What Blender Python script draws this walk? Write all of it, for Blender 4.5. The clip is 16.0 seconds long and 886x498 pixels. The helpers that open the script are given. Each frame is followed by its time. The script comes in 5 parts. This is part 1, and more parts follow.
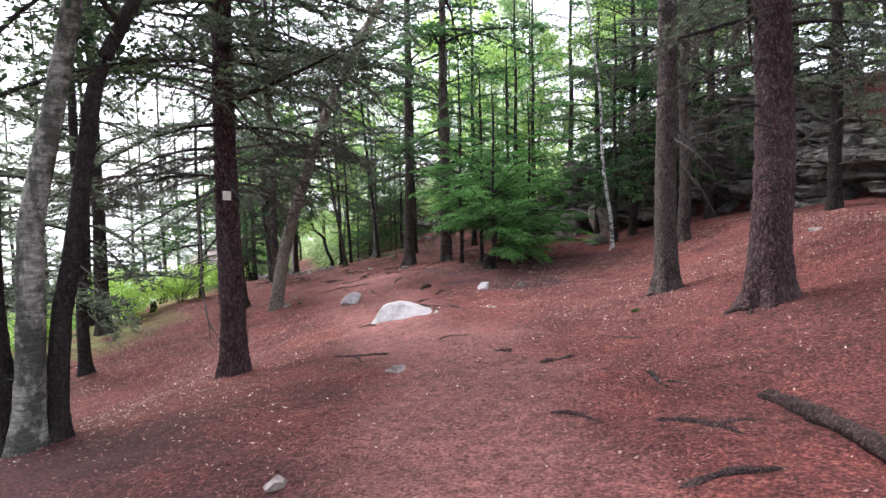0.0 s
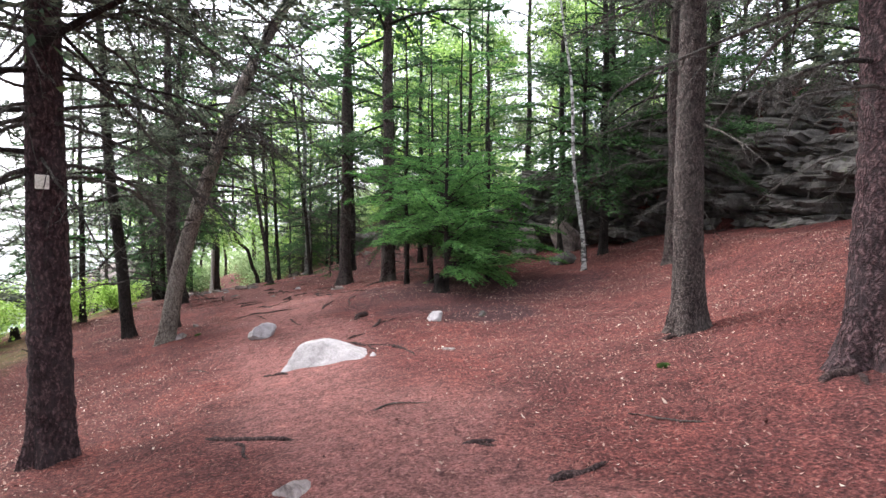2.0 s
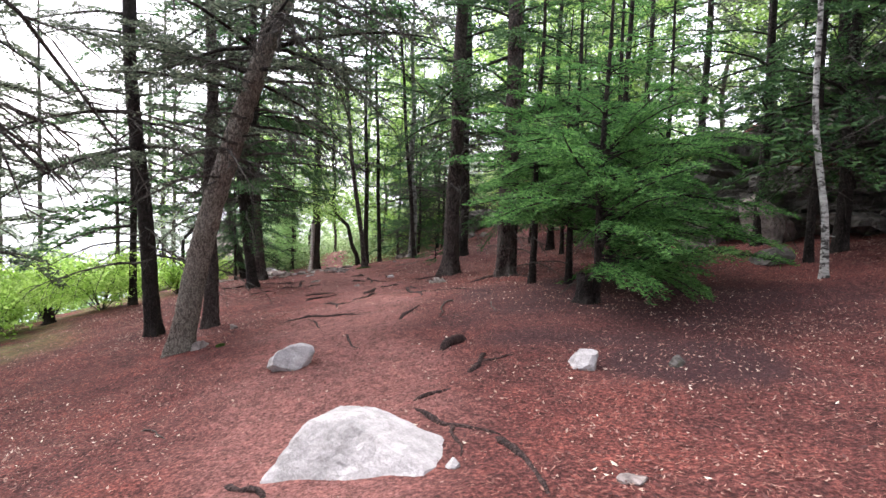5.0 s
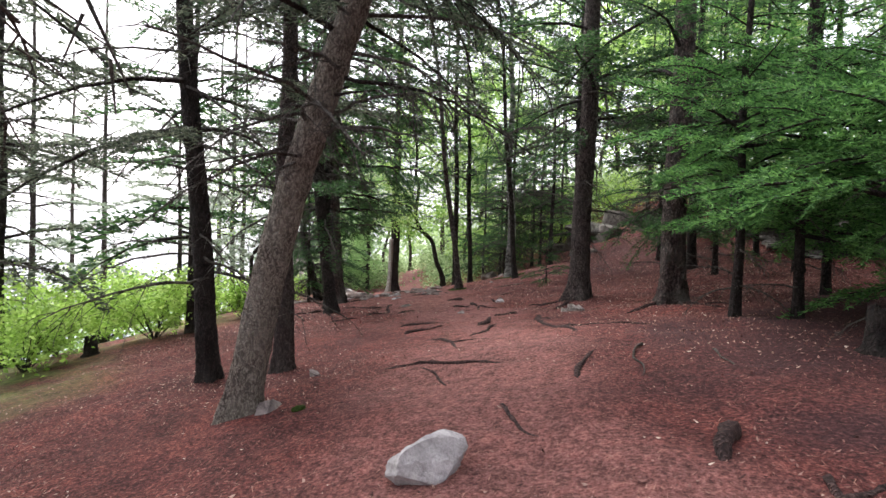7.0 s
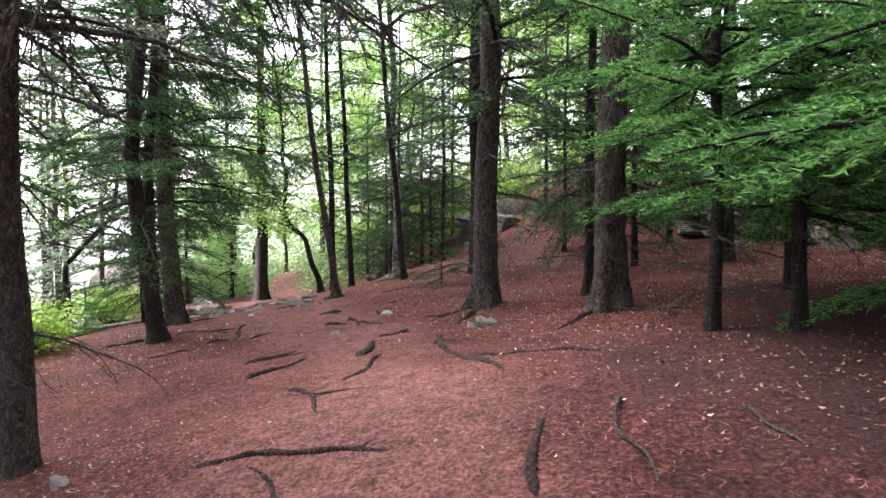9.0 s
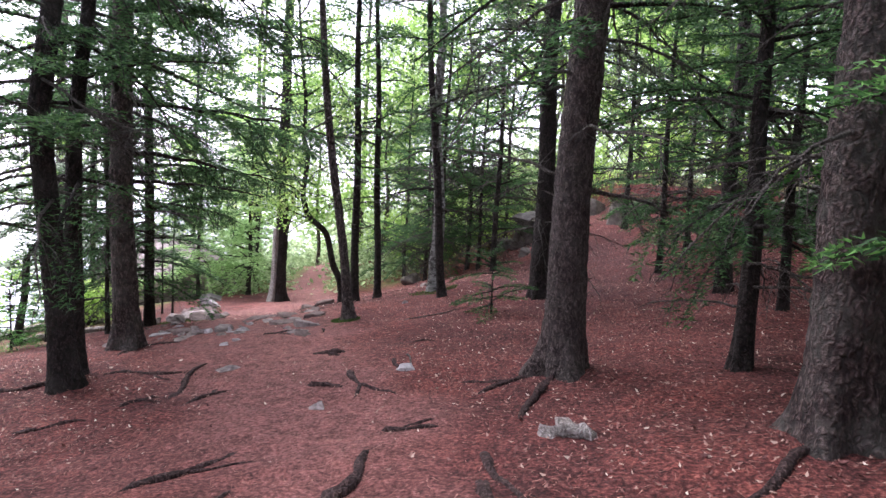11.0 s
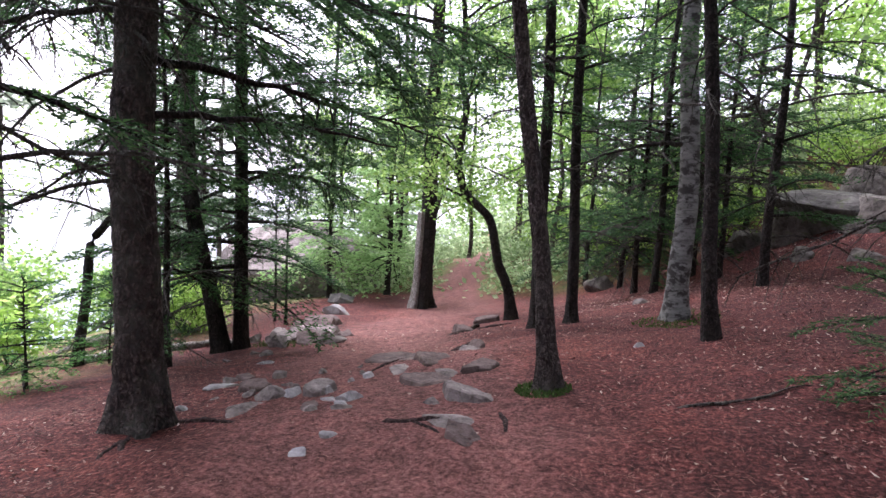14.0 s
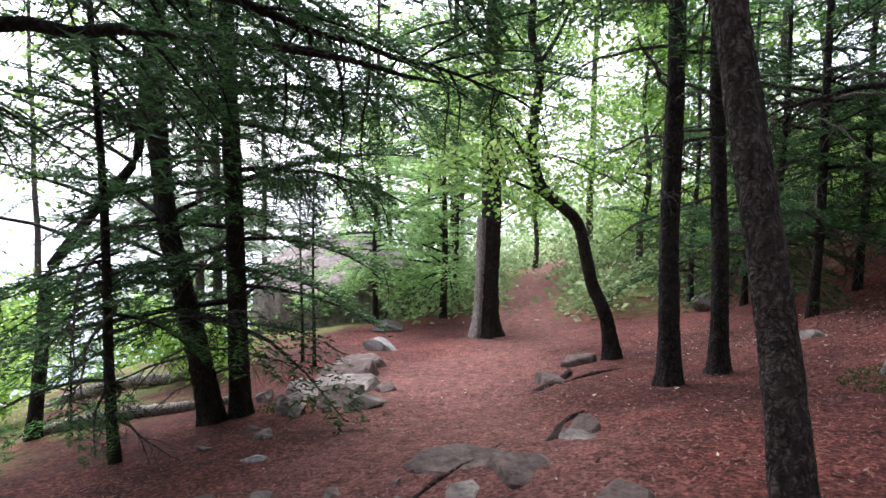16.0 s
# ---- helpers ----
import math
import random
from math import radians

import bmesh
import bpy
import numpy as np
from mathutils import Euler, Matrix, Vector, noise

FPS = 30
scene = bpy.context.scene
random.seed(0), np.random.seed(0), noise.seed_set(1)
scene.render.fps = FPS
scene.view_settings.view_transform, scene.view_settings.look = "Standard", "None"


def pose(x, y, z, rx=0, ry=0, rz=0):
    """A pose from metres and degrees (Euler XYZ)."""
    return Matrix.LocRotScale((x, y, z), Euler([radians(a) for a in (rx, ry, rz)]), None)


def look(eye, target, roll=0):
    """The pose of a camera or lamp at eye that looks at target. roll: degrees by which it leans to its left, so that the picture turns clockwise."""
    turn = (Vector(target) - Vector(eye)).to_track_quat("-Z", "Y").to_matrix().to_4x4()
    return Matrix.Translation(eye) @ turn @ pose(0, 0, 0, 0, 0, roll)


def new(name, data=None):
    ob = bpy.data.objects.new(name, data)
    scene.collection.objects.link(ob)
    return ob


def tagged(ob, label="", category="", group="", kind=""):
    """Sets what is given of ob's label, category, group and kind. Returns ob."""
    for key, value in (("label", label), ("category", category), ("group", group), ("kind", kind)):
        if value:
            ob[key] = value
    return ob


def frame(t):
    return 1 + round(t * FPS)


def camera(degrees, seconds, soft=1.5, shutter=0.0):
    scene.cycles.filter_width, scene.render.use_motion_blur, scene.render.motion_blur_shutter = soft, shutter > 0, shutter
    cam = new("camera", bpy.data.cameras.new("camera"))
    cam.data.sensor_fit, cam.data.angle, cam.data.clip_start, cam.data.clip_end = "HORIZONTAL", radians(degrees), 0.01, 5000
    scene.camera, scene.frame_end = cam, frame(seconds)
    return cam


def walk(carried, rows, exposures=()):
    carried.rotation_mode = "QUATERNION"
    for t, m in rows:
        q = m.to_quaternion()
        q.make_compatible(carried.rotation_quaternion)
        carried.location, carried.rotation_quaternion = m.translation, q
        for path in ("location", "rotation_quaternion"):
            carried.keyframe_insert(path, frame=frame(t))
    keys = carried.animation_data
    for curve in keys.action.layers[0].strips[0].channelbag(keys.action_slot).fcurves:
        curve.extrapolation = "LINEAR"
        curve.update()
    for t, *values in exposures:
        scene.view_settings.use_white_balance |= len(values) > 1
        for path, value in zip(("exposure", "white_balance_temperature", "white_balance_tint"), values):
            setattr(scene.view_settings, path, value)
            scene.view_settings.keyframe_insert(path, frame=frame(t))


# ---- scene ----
cam = camera(74.0, 16.0)
PATH = [
    (0, (1.611, 0.765, 2.302), (1.452, 2.756, 2.193), -1.0),
    (0.5, (1.523, 1.401, 2.258), (1.474, 3.398, 2.169), -0.5),
    (1, (1.456, 2.063, 2.236), (1.495, 4.061, 2.168), 0.1),
    (1.5, (1.433, 2.823, 2.241), (1.473, 4.822, 2.182), 0.1),
    (2, (1.417, 3.516, 2.218), (1.453, 5.515, 2.16), 0.2),
    (2.5, (1.508, 4.215, 2.21), (1.56, 6.214, 2.158), 0.3),
    (3, (1.494, 4.986, 2.183), (1.535, 6.985, 2.148), -0.4),
    (3.5, (1.534, 5.695, 2.201), (1.549, 7.695, 2.183), -1.2),
    (4, (1.427, 6.443, 2.162), (1.38, 8.442, 2.162), 0.3),
    (4.5, (1.328, 7.191, 2.118), (1.167, 9.183, 2.054), 1.4),
    (5, (1.179, 7.884, 2.097), (0.8, 9.843, 1.967), 2.1),
    (5.2, (1.123, 8.064, 2.097), (0.626, 9.998, 1.972), 2.1),
    (7.3, (-0.614, 10.709, 1.806), (-1.2, 12.621, 1.737), 2.0),
    (7.5, (-0.681, 10.97, 1.791), (-1.146, 12.913, 1.709), 1.9),
    (8, (-0.749, 11.607, 1.768), (-1.071, 13.577, 1.649), 1.0),
    (8.5, (-0.848, 12.153, 1.779), (-1.091, 14.135, 1.673), 0.7),
    (8.7, (-0.859, 12.345, 1.782), (-1.07, 14.332, 1.702), 0.2),
    (10.8, (-1.197, 15.351, 2.021), (-1.495, 17.325, 1.909), 2.6),
    (11, (-1.279, 15.686, 1.985), (-1.648, 17.648, 1.868), 3.1),
    (11.5, (-1.562, 16.524, 1.956), (-2.136, 18.435, 1.82), 4.2),
    (12, (-1.869, 17.157, 1.914), (-2.514, 19.047, 1.803), 3.3),
    (12.5, (-2.15, 17.809, 1.859), (-2.867, 19.673, 1.755), 2.9),
    (13, (-2.498, 18.379, 1.796), (-3.288, 20.213, 1.683), 3.3),
    (13.5, (-2.792, 18.934, 1.767), (-3.609, 20.752, 1.606), 1.8),
    (14, (-3.106, 19.53, 1.766), (-3.938, 21.339, 1.581), 3.4),
    (14.5, (-3.349, 20.048, 1.747), (-4.223, 21.842, 1.629), 1.8),
    (15, (-3.633, 20.615, 1.687), (-4.556, 22.386, 1.584), 0.6),
    (15.5, (-3.934, 21.071, 1.669), (-4.904, 22.815, 1.539), 1.4),
    (16, (-4.205, 21.518, 1.651), (-5.209, 23.239, 1.487), 0.9),
]

# ---------------------------------------------------------------- light
EXPOSURES = [(0.0, 2.35, 6150, 13), (2.0, 2.45, 6250, 12), (4.0, 2.45, 6250, 14), (6.0, 2.4, 6400, 12), (7.5, 2.24, 6450, 12), (8.1, 2.5, 6500, 12), (9.0, 2.65, 6350, 13), (11.5, 2.68, 5950, 23), (14.0, 2.40, 5950, 22), (15.0, 2.5, 5950, 17), (15.5, 2.5, 5950, 16), (16.0, 2.24, 6000, 14)]
walk(cam, [(t, look(eye, target, roll)) for t, eye, target, roll in PATH], EXPOSURES)

SUN_ELEVATION, SUN_TURN = radians(50), radians(-58)
world = bpy.data.worlds.new("overcast_sky")
scene.world = world
world.use_nodes = True
wt = world.node_tree
wt.nodes.clear()
sky = wt.nodes.new("ShaderNodeTexSky")
sky.sky_type, sky.sun_disc = "NISHITA", False
sky.sun_elevation, sky.sun_rotation = SUN_ELEVATION, SUN_TURN
sky.air_density, sky.dust_density, sky.ozone_density = 1.0, 6.0, 0.6
cloud = wt.nodes.new("ShaderNodeMixRGB")
cloud.inputs[0].default_value = 0.72
cloud.inputs[2].default_value = (7.3, 7.3, 7.7, 1)
back = wt.nodes.new("ShaderNodeBackground")
back.inputs["Strength"].default_value = 0.088
wout = wt.nodes.new("ShaderNodeOutputWorld")
wt.links.new(sky.outputs[0], cloud.inputs[1])
wt.links.new(cloud.outputs[0], back.inputs["Color"])
wt.links.new(back.outputs[0], wout.inputs[0])
sun = bpy.data.lights.new("sun", "SUN")
sun.energy, sun.angle, sun.color = 2.0, radians(40), (1.0, 0.97, 0.93)
sun_ob = new("sun", sun)
sun_ob.matrix_world = look((0, 0, 40), (math.sin(SUN_TURN) * -10, math.cos(SUN_TURN) * -10, 40 - 10 * math.tan(SUN_ELEVATION)))

# ---------------------------------------------------------------- materials


def material(name, rough=0.9):
    m = bpy.data.materials.new(name)
    m.use_nodes = True
    t = m.node_tree
    bsdf = t.nodes["Principled BSDF"]
    bsdf.inputs["Roughness"].default_value = rough
    bsdf.inputs["Specular IOR Level"].default_value = 0.25
    return m, t, bsdf


def coords(t, stretch=(1, 1, 1)):
    c = t.nodes.new("ShaderNodeTexCoord")
    mp = t.nodes.new("ShaderNodeMapping")
    mp.inputs["Scale"].default_value = stretch
    t.links.new(c.outputs["Object"], mp.inputs[0])
    return mp.outputs[0]


def noise_tex(t, vec, scale, detail=4.0, rough=0.55, distortion=0.0):
    n = t.nodes.new("ShaderNodeTexNoise")
    n.inputs["Scale"].default_value, n.inputs["Detail"].default_value = scale, detail
    n.inputs["Roughness"].default_value, n.inputs["Distortion"].default_value = rough, distortion
    t.links.new(vec, n.inputs["Vector"])
    return n.outputs["Fac"]


def voronoi(t, vec, scale, feature="F1"):
    n = t.nodes.new("ShaderNodeTexVoronoi")
    n.feature = feature
    n.inputs["Scale"].default_value = scale
    t.links.new(vec, n.inputs["Vector"])
    return n


def ramp(t, fac, stops):
    r = t.nodes.new("ShaderNodeValToRGB")
    els = r.color_ramp.elements
    while len(els) < len(stops):
        els.new(0.5)
    for e, (p, col) in zip(els, stops):
        e.position, e.color = p, (*col, 1) if len(col) == 3 else col
    t.links.new(fac, r.inputs[0])
    return r.outputs[0]


def mix(t, fac, a, b, kind="MIX"):
    m = t.nodes.new("ShaderNodeMixRGB")
    m.blend_type = kind
    for sock, v in ((m.inputs[0], fac), (m.inputs[1], a), (m.inputs[2], b)):
        if isinstance(v, (int, float)):
            sock.default_value = v
        elif isinstance(v, tuple):
            sock.default_value = (*v, 1)
        else:
            t.links.new(v, sock)
    return m.outputs[0]


def bump(t, bsdf, height, strength, distance=0.02):
    b = t.nodes.new("ShaderNodeBump")
    b.inputs["Strength"].default_value, b.inputs["Distance"].default_value = strength, distance
    t.links.new(height, b.inputs["Height"])
    t.links.new(b.outputs[0], bsdf.inputs["Normal"])


def math_node(t, op, a, b=0.5):
    n = t.nodes.new("ShaderNodeMath")
    n.operation = op
    for sock, v in zip(n.inputs, (a, b)):
        if isinstance(v, (int, float)):
            sock.default_value = v
        else:
            t.links.new(v, sock)
    return n.outputs[0]


def island(t):
    return t.nodes.new("ShaderNodeNewGeometry").outputs["Random Per Island"]


def bark_material(name, dark, mid, light, lichen=0.25, plate=52.0, lichen_col=(0.26, 0.27, 0.235)):
    m, t, b = material(name, 0.95)
    vec = coords(t, (1, 1, 0.42))
    flat = coords(t)
    warp = t.nodes.new("ShaderNodeTexNoise")
    warp.inputs["Scale"].default_value, warp.inputs["Detail"].default_value = 16, 4
    t.links.new(flat, warp.inputs["Vector"])
    bent = mix(t, 0.10, vec, warp.outputs["Color"], "ADD")
    v = voronoi(t, bent, plate)
    edge = ramp(t, v.outputs["Distance"], [(0.10, (1, 1, 1)), (0.66, (0, 0, 0))])
    n = noise_tex(t, vec, 30, 7, 0.7)
    broad = noise_tex(t, flat, 5, 5, 0.6)
    f = math_node(t, "ADD", math_node(t, "MULTIPLY", n, 0.70), math_node(t, "ADD", math_node(t, "MULTIPLY", edge, 0.38), math_node(t, "MULTIPLY", broad, 0.25)))
    col = ramp(t, f, [(0.42, dark), (0.66, mid), (0.98, light)])
    big = ramp(t, noise_tex(t, flat, 3.1, 7, 0.7), [(0.42, (0, 0, 0)), (0.72, (1, 1, 1))])
    col = mix(t, math_node(t, "MULTIPLY", big, lichen), col, lichen_col)
    t.links.new(col, b.inputs["Base Color"])
    h = math_node(t, "ADD", math_node(t, "MULTIPLY", edge, 0.9), math_node(t, "MULTIPLY", n, 1.2))
    bump(t, b, h, 1.0, 0.03)
    return m


def needle_material(name, dark, mid, light, through_light=0.35):
    m, t, b = material(name, 0.6)
    r = island(t)
    patch = noise_tex(t, coords(t), 1.1, 3)
    f = math_node(t, "ADD", math_node(t, "MULTIPLY", r, 0.55), math_node(t, "MULTIPLY", patch, 0.5))
    col = ramp(t, f, [(0.2, dark), (0.5, mid), (0.85, light)])
    t.links.new(col, b.inputs["Base Color"])
    tr = t.nodes.new("ShaderNodeBsdfTranslucent")
    t.links.new(col, tr.inputs["Color"])
    mx = t.nodes.new("ShaderNodeMixShader")
    mx.inputs[0].default_value = through_light
    t.links.new(b.outputs[0], mx.inputs[1])
    t.links.new(tr.outputs[0], mx.inputs[2])
    t.links.new(mx.outputs[0], t.nodes["Material Output"].inputs["Surface"])
    return m


def rock_material(name, dark, light, moss=0.2, rough=0.85, mottle=0.8):
    m, t, b = material(name, rough)
    vec = coords(t)
    n1 = noise_tex(t, vec, 3.0, 8, 0.62)
    n2 = noise_tex(t, vec, 60, 3, 0.6)
    col = ramp(t, n1, [(0.3, dark), (0.66, light)])
    col = mix(t, 0.5, col, ramp(t, n2, [(0.35, (0.55, 0.55, 0.57)), (0.65, (1, 1, 1))]), "MULTIPLY")
    blotch = noise_tex(t, vec, 13, 7, 0.72, 0.6)
    col = mix(t, mottle, col, ramp(t, blotch, [(0.36, (0.42, 0.38, 0.36)), (0.5, (0.95, 0.92, 0.9)), (0.64, (1.18, 1.14, 1.12))]), "MULTIPLY")
    spot = ramp(t, noise_tex(t, vec, 7, 6, 0.7), [(0.56, (0, 0, 0)), (0.66, (1, 1, 1))])
    col = mix(t, math_node(t, "MULTIPLY", spot, moss), col, (0.075, 0.095, 0.035))
    t.links.new(col, b.inputs["Base Color"])
    bump(t, b, math_node(t, "ADD", n1, math_node(t, "MULTIPLY", n2, 0.15)), 0.7, 0.05)
    return m


def leaf_material(name, stops, through_light=0.3, rough=0.6):
    m, t, b = material(name, rough)
    col = ramp(t, island(t), stops)
    t.links.new(col, b.inputs["Base Color"])
    if through_light:
        tr = t.nodes.new("ShaderNodeBsdfTranslucent")
        t.links.new(col, tr.inputs["Color"])
        mx = t.nodes.new("ShaderNodeMixShader")
        mx.inputs[0].default_value = through_light
        t.links.new(b.outputs[0], mx.inputs[1])
        t.links.new(tr.outputs[0], mx.inputs[2])
        t.links.new(mx.outputs[0], t.nodes["Material Output"].inputs["Surface"])
    return m


BARK = bark_material("spruce_bark", (0.014, 0.009, 0.009), (0.066, 0.045, 0.043), (0.20, 0.15, 0.14), 0.3, 36.0)
BARK_RED = bark_material("reddish_spruce_bark", (0.012, 0.006, 0.007), (0.060, 0.032, 0.035), (0.20, 0.12, 0.125), 0.18, 32.0, (0.22, 0.18, 0.19))
BARK_GREY = bark_material("grey_lichened_bark", (0.018, 0.012, 0.012), (0.085, 0.064, 0.060), (0.22, 0.18, 0.165), 0.15, 48.0)
BARK_DARK = bark_material("dark_thin_bark", (0.009, 0.007, 0.007), (0.028, 0.020, 0.019), (0.085, 0.064, 0.059), 0.2, 44.0, (0.15, 0.15, 0.13))
BARK_FLAKED = bark_material("grey_flaking_bark", (0.060, 0.046, 0.040), (0.27, 0.23, 0.195), (0.50, 0.45, 0.39), 0.3, 50.0, (0.42, 0.41, 0.35))
ROOT_WOOD = bark_material("bare_root_wood", (0.016, 0.010, 0.010), (0.060, 0.036, 0.034), (0.16, 0.105, 0.10), 0.15, 44.0, (0.16, 0.09, 0.08))
DEAD_WOOD = bark_material("dead_twig_wood", (0.03, 0.024, 0.022), (0.085, 0.070, 0.064), (0.22, 0.195, 0.18), 0.35, 60.0)
PALE_WOOD = bark_material("weathered_pale_wood", (0.20, 0.175, 0.16), (0.43, 0.39, 0.365), (0.62, 0.58, 0.55), 0.1, 50.0)
NEEDLE = needle_material("spruce_needles", (0.016, 0.038, 0.018), (0.044, 0.104, 0.038), (0.115, 0.22, 0.075), 0.35)
NEEDLE_DIM = needle_material("old_spruce_needles", (0.026, 0.038, 0.026), (0.075, 0.095, 0.066), (0.17, 0.19, 0.13), 0.5)
NEEDLE_BRIGHT = needle_material("young_spruce_needles", (0.017, 0.055, 0.018), (0.072, 0.185, 0.052), (0.20, 0.42, 0.11), 0.45)
# young needles lightened in colour to look lit by open sky
NEEDLE_LIME = needle_material("sunlit_young_spruce_needles", (0.15, 0.28, 0.10), (0.30, 0.48, 0.19), (0.48, 0.66, 0.30), 0.55)
# green leaves with sunlight painted into a brighter lime
LEAF_LIME = leaf_material("sunlit_lime_leaves", [(0.0, (0.17, 0.30, 0.05)), (0.5, (0.33, 0.52, 0.10)), (1.0, (0.52, 0.70, 0.22))], 0.5)
# needles paled to grey-green: distance haze put into the colour
NEEDLE_HAZE = needle_material("haze_tinted_needles", (0.12, 0.15, 0.12), (0.23, 0.28, 0.21), (0.36, 0.42, 0.31), 0.5)
LEAF_GREEN = leaf_material("green_leaves", [(0.0, (0.11, 0.21, 0.045)), (0.5, (0.235, 0.40, 0.09)), (1.0, (0.43, 0.58, 0.20))], 0.55)
# background leaves, paled in colour for haze and distant light
LEAF_PALE = leaf_material("haze_pale_leaves", [(0.0, (0.13, 0.20, 0.085)), (0.5, (0.26, 0.36, 0.17)), (1.0, (0.42, 0.52, 0.29))], 0.5)
LEAF_DARK = leaf_material("dark_leaves", [(0.0, (0.018, 0.04, 0.018)), (0.6, (0.045, 0.085, 0.035)), (1.0, (0.10, 0.15, 0.06))], 0.3)
LITTER = leaf_material("dry_leaf_litter", [(0.0, (0.045, 0.018, 0.018)), (0.5, (0.17, 0.070, 0.062)), (0.78, (0.30, 0.17, 0.14)), (0.95, (0.44, 0.31, 0.25)), (0.99, (0.70, 0.60, 0.50))], 0.1, 0.75)
NEEDLE_LITTER = leaf_material("fallen_needles", [(0.0, (0.07, 0.028, 0.024)), (0.5, (0.21, 0.085, 0.068)), (1.0, (0.40, 0.21, 0.165))], 0.0, 0.8)
GRANITE = rock_material("pale_granite", (0.27, 0.26, 0.26), (0.50, 0.475, 0.485), 0.1, 0.85, 0.4)
ROCK = rock_material("grey_rock", (0.085, 0.070, 0.066), (0.38, 0.33, 0.32), 0.4)
TRAIL_ROCK = rock_material("dusty_trail_rock", (0.055, 0.037, 0.036), (0.22, 0.165, 0.155), 0.15)
MOSSY_ROCK = rock_material("mossy_bank_rock", (0.045, 0.038, 0.035), (0.24, 0.215, 0.20), 0.6)
CLIFF = rock_material("weathered_cliff_rock", (0.028, 0.025, 0.024), (0.19, 0.18, 0.17), 0.6)
MOSS = leaf_material("moss", [(0.0, (0.03, 0.055, 0.014)), (1.0, (0.09, 0.15, 0.035))], 0.2, 0.9)
MARKER, mt, mb = material("marker_paint", 0.5)
mt.links.new(ramp(mt, noise_tex(mt, coords(mt), 60, 4), [(0.3, (0.55, 0.5, 0.42)), (0.6, (0.82, 0.79, 0.72))]), mb.inputs["Base Color"])


def birch_material(name, pale=1.0, cut=0.50):
    m, t, b = material(name, 0.7)
    vec = coords(t, (1, 1, 5.0))
    blot = ramp(t, noise_tex(t, coords(t, (1, 1, 1.6)), 7, 5, 0.65), [(cut, (0, 0, 0)), (cut + 0.08, (1, 1, 1))])
    line = ramp(t, noise_tex(t, vec, 9, 4, 0.6), [(0.55, (0, 0, 0)), (0.64, (1, 1, 1))])
    base = ramp(t, noise_tex(t, vec, 4, 4), [(0.3, (0.26 * pale, 0.255 * pale, 0.24 * pale)), (0.7, (0.56 * pale, 0.555 * pale, 0.53 * pale))])
    col = mix(t, math_node(t, "MAXIMUM", math_node(t, "MULTIPLY", line, 0.55), blot), base, (0.04, 0.036, 0.034))
    t.links.new(col, b.inputs["Base Color"])
    bump(t, b, noise_tex(t, vec, 12, 5), 0.5, 0.01)
    return m


BIRCH = birch_material("birch_bark", 0.95, 0.49)
BIRCH_OLD = birch_material("old_birch_bark", 0.45, 0.48)


def smooth_bark():
    m, t, b = material("grey_banded_bark", 0.8)
    vec = coords(t, (1, 1, 3.4))
    band = noise_tex(t, vec, 8.0, 7, 0.72)
    col = ramp(t, band, [(0.32, (0.045, 0.042, 0.038)), (0.5, (0.18, 0.17, 0.155)), (0.7, (0.38, 0.37, 0.34))])
    mossy = ramp(t, noise_tex(t, coords(t, (1, 1, 0.6)), 4.2, 7, 0.7), [(0.43, (0, 0, 0)), (0.53, (1, 1, 1))])
    col = mix(t, math_node(t, "MULTIPLY", mossy, 0.8), col, (0.018, 0.021, 0.014))
    t.links.new(col, b.inputs["Base Color"])
    bump(t, b, band, 0.5, 0.015)
    return m


BARK_SMOOTH = smooth_bark()


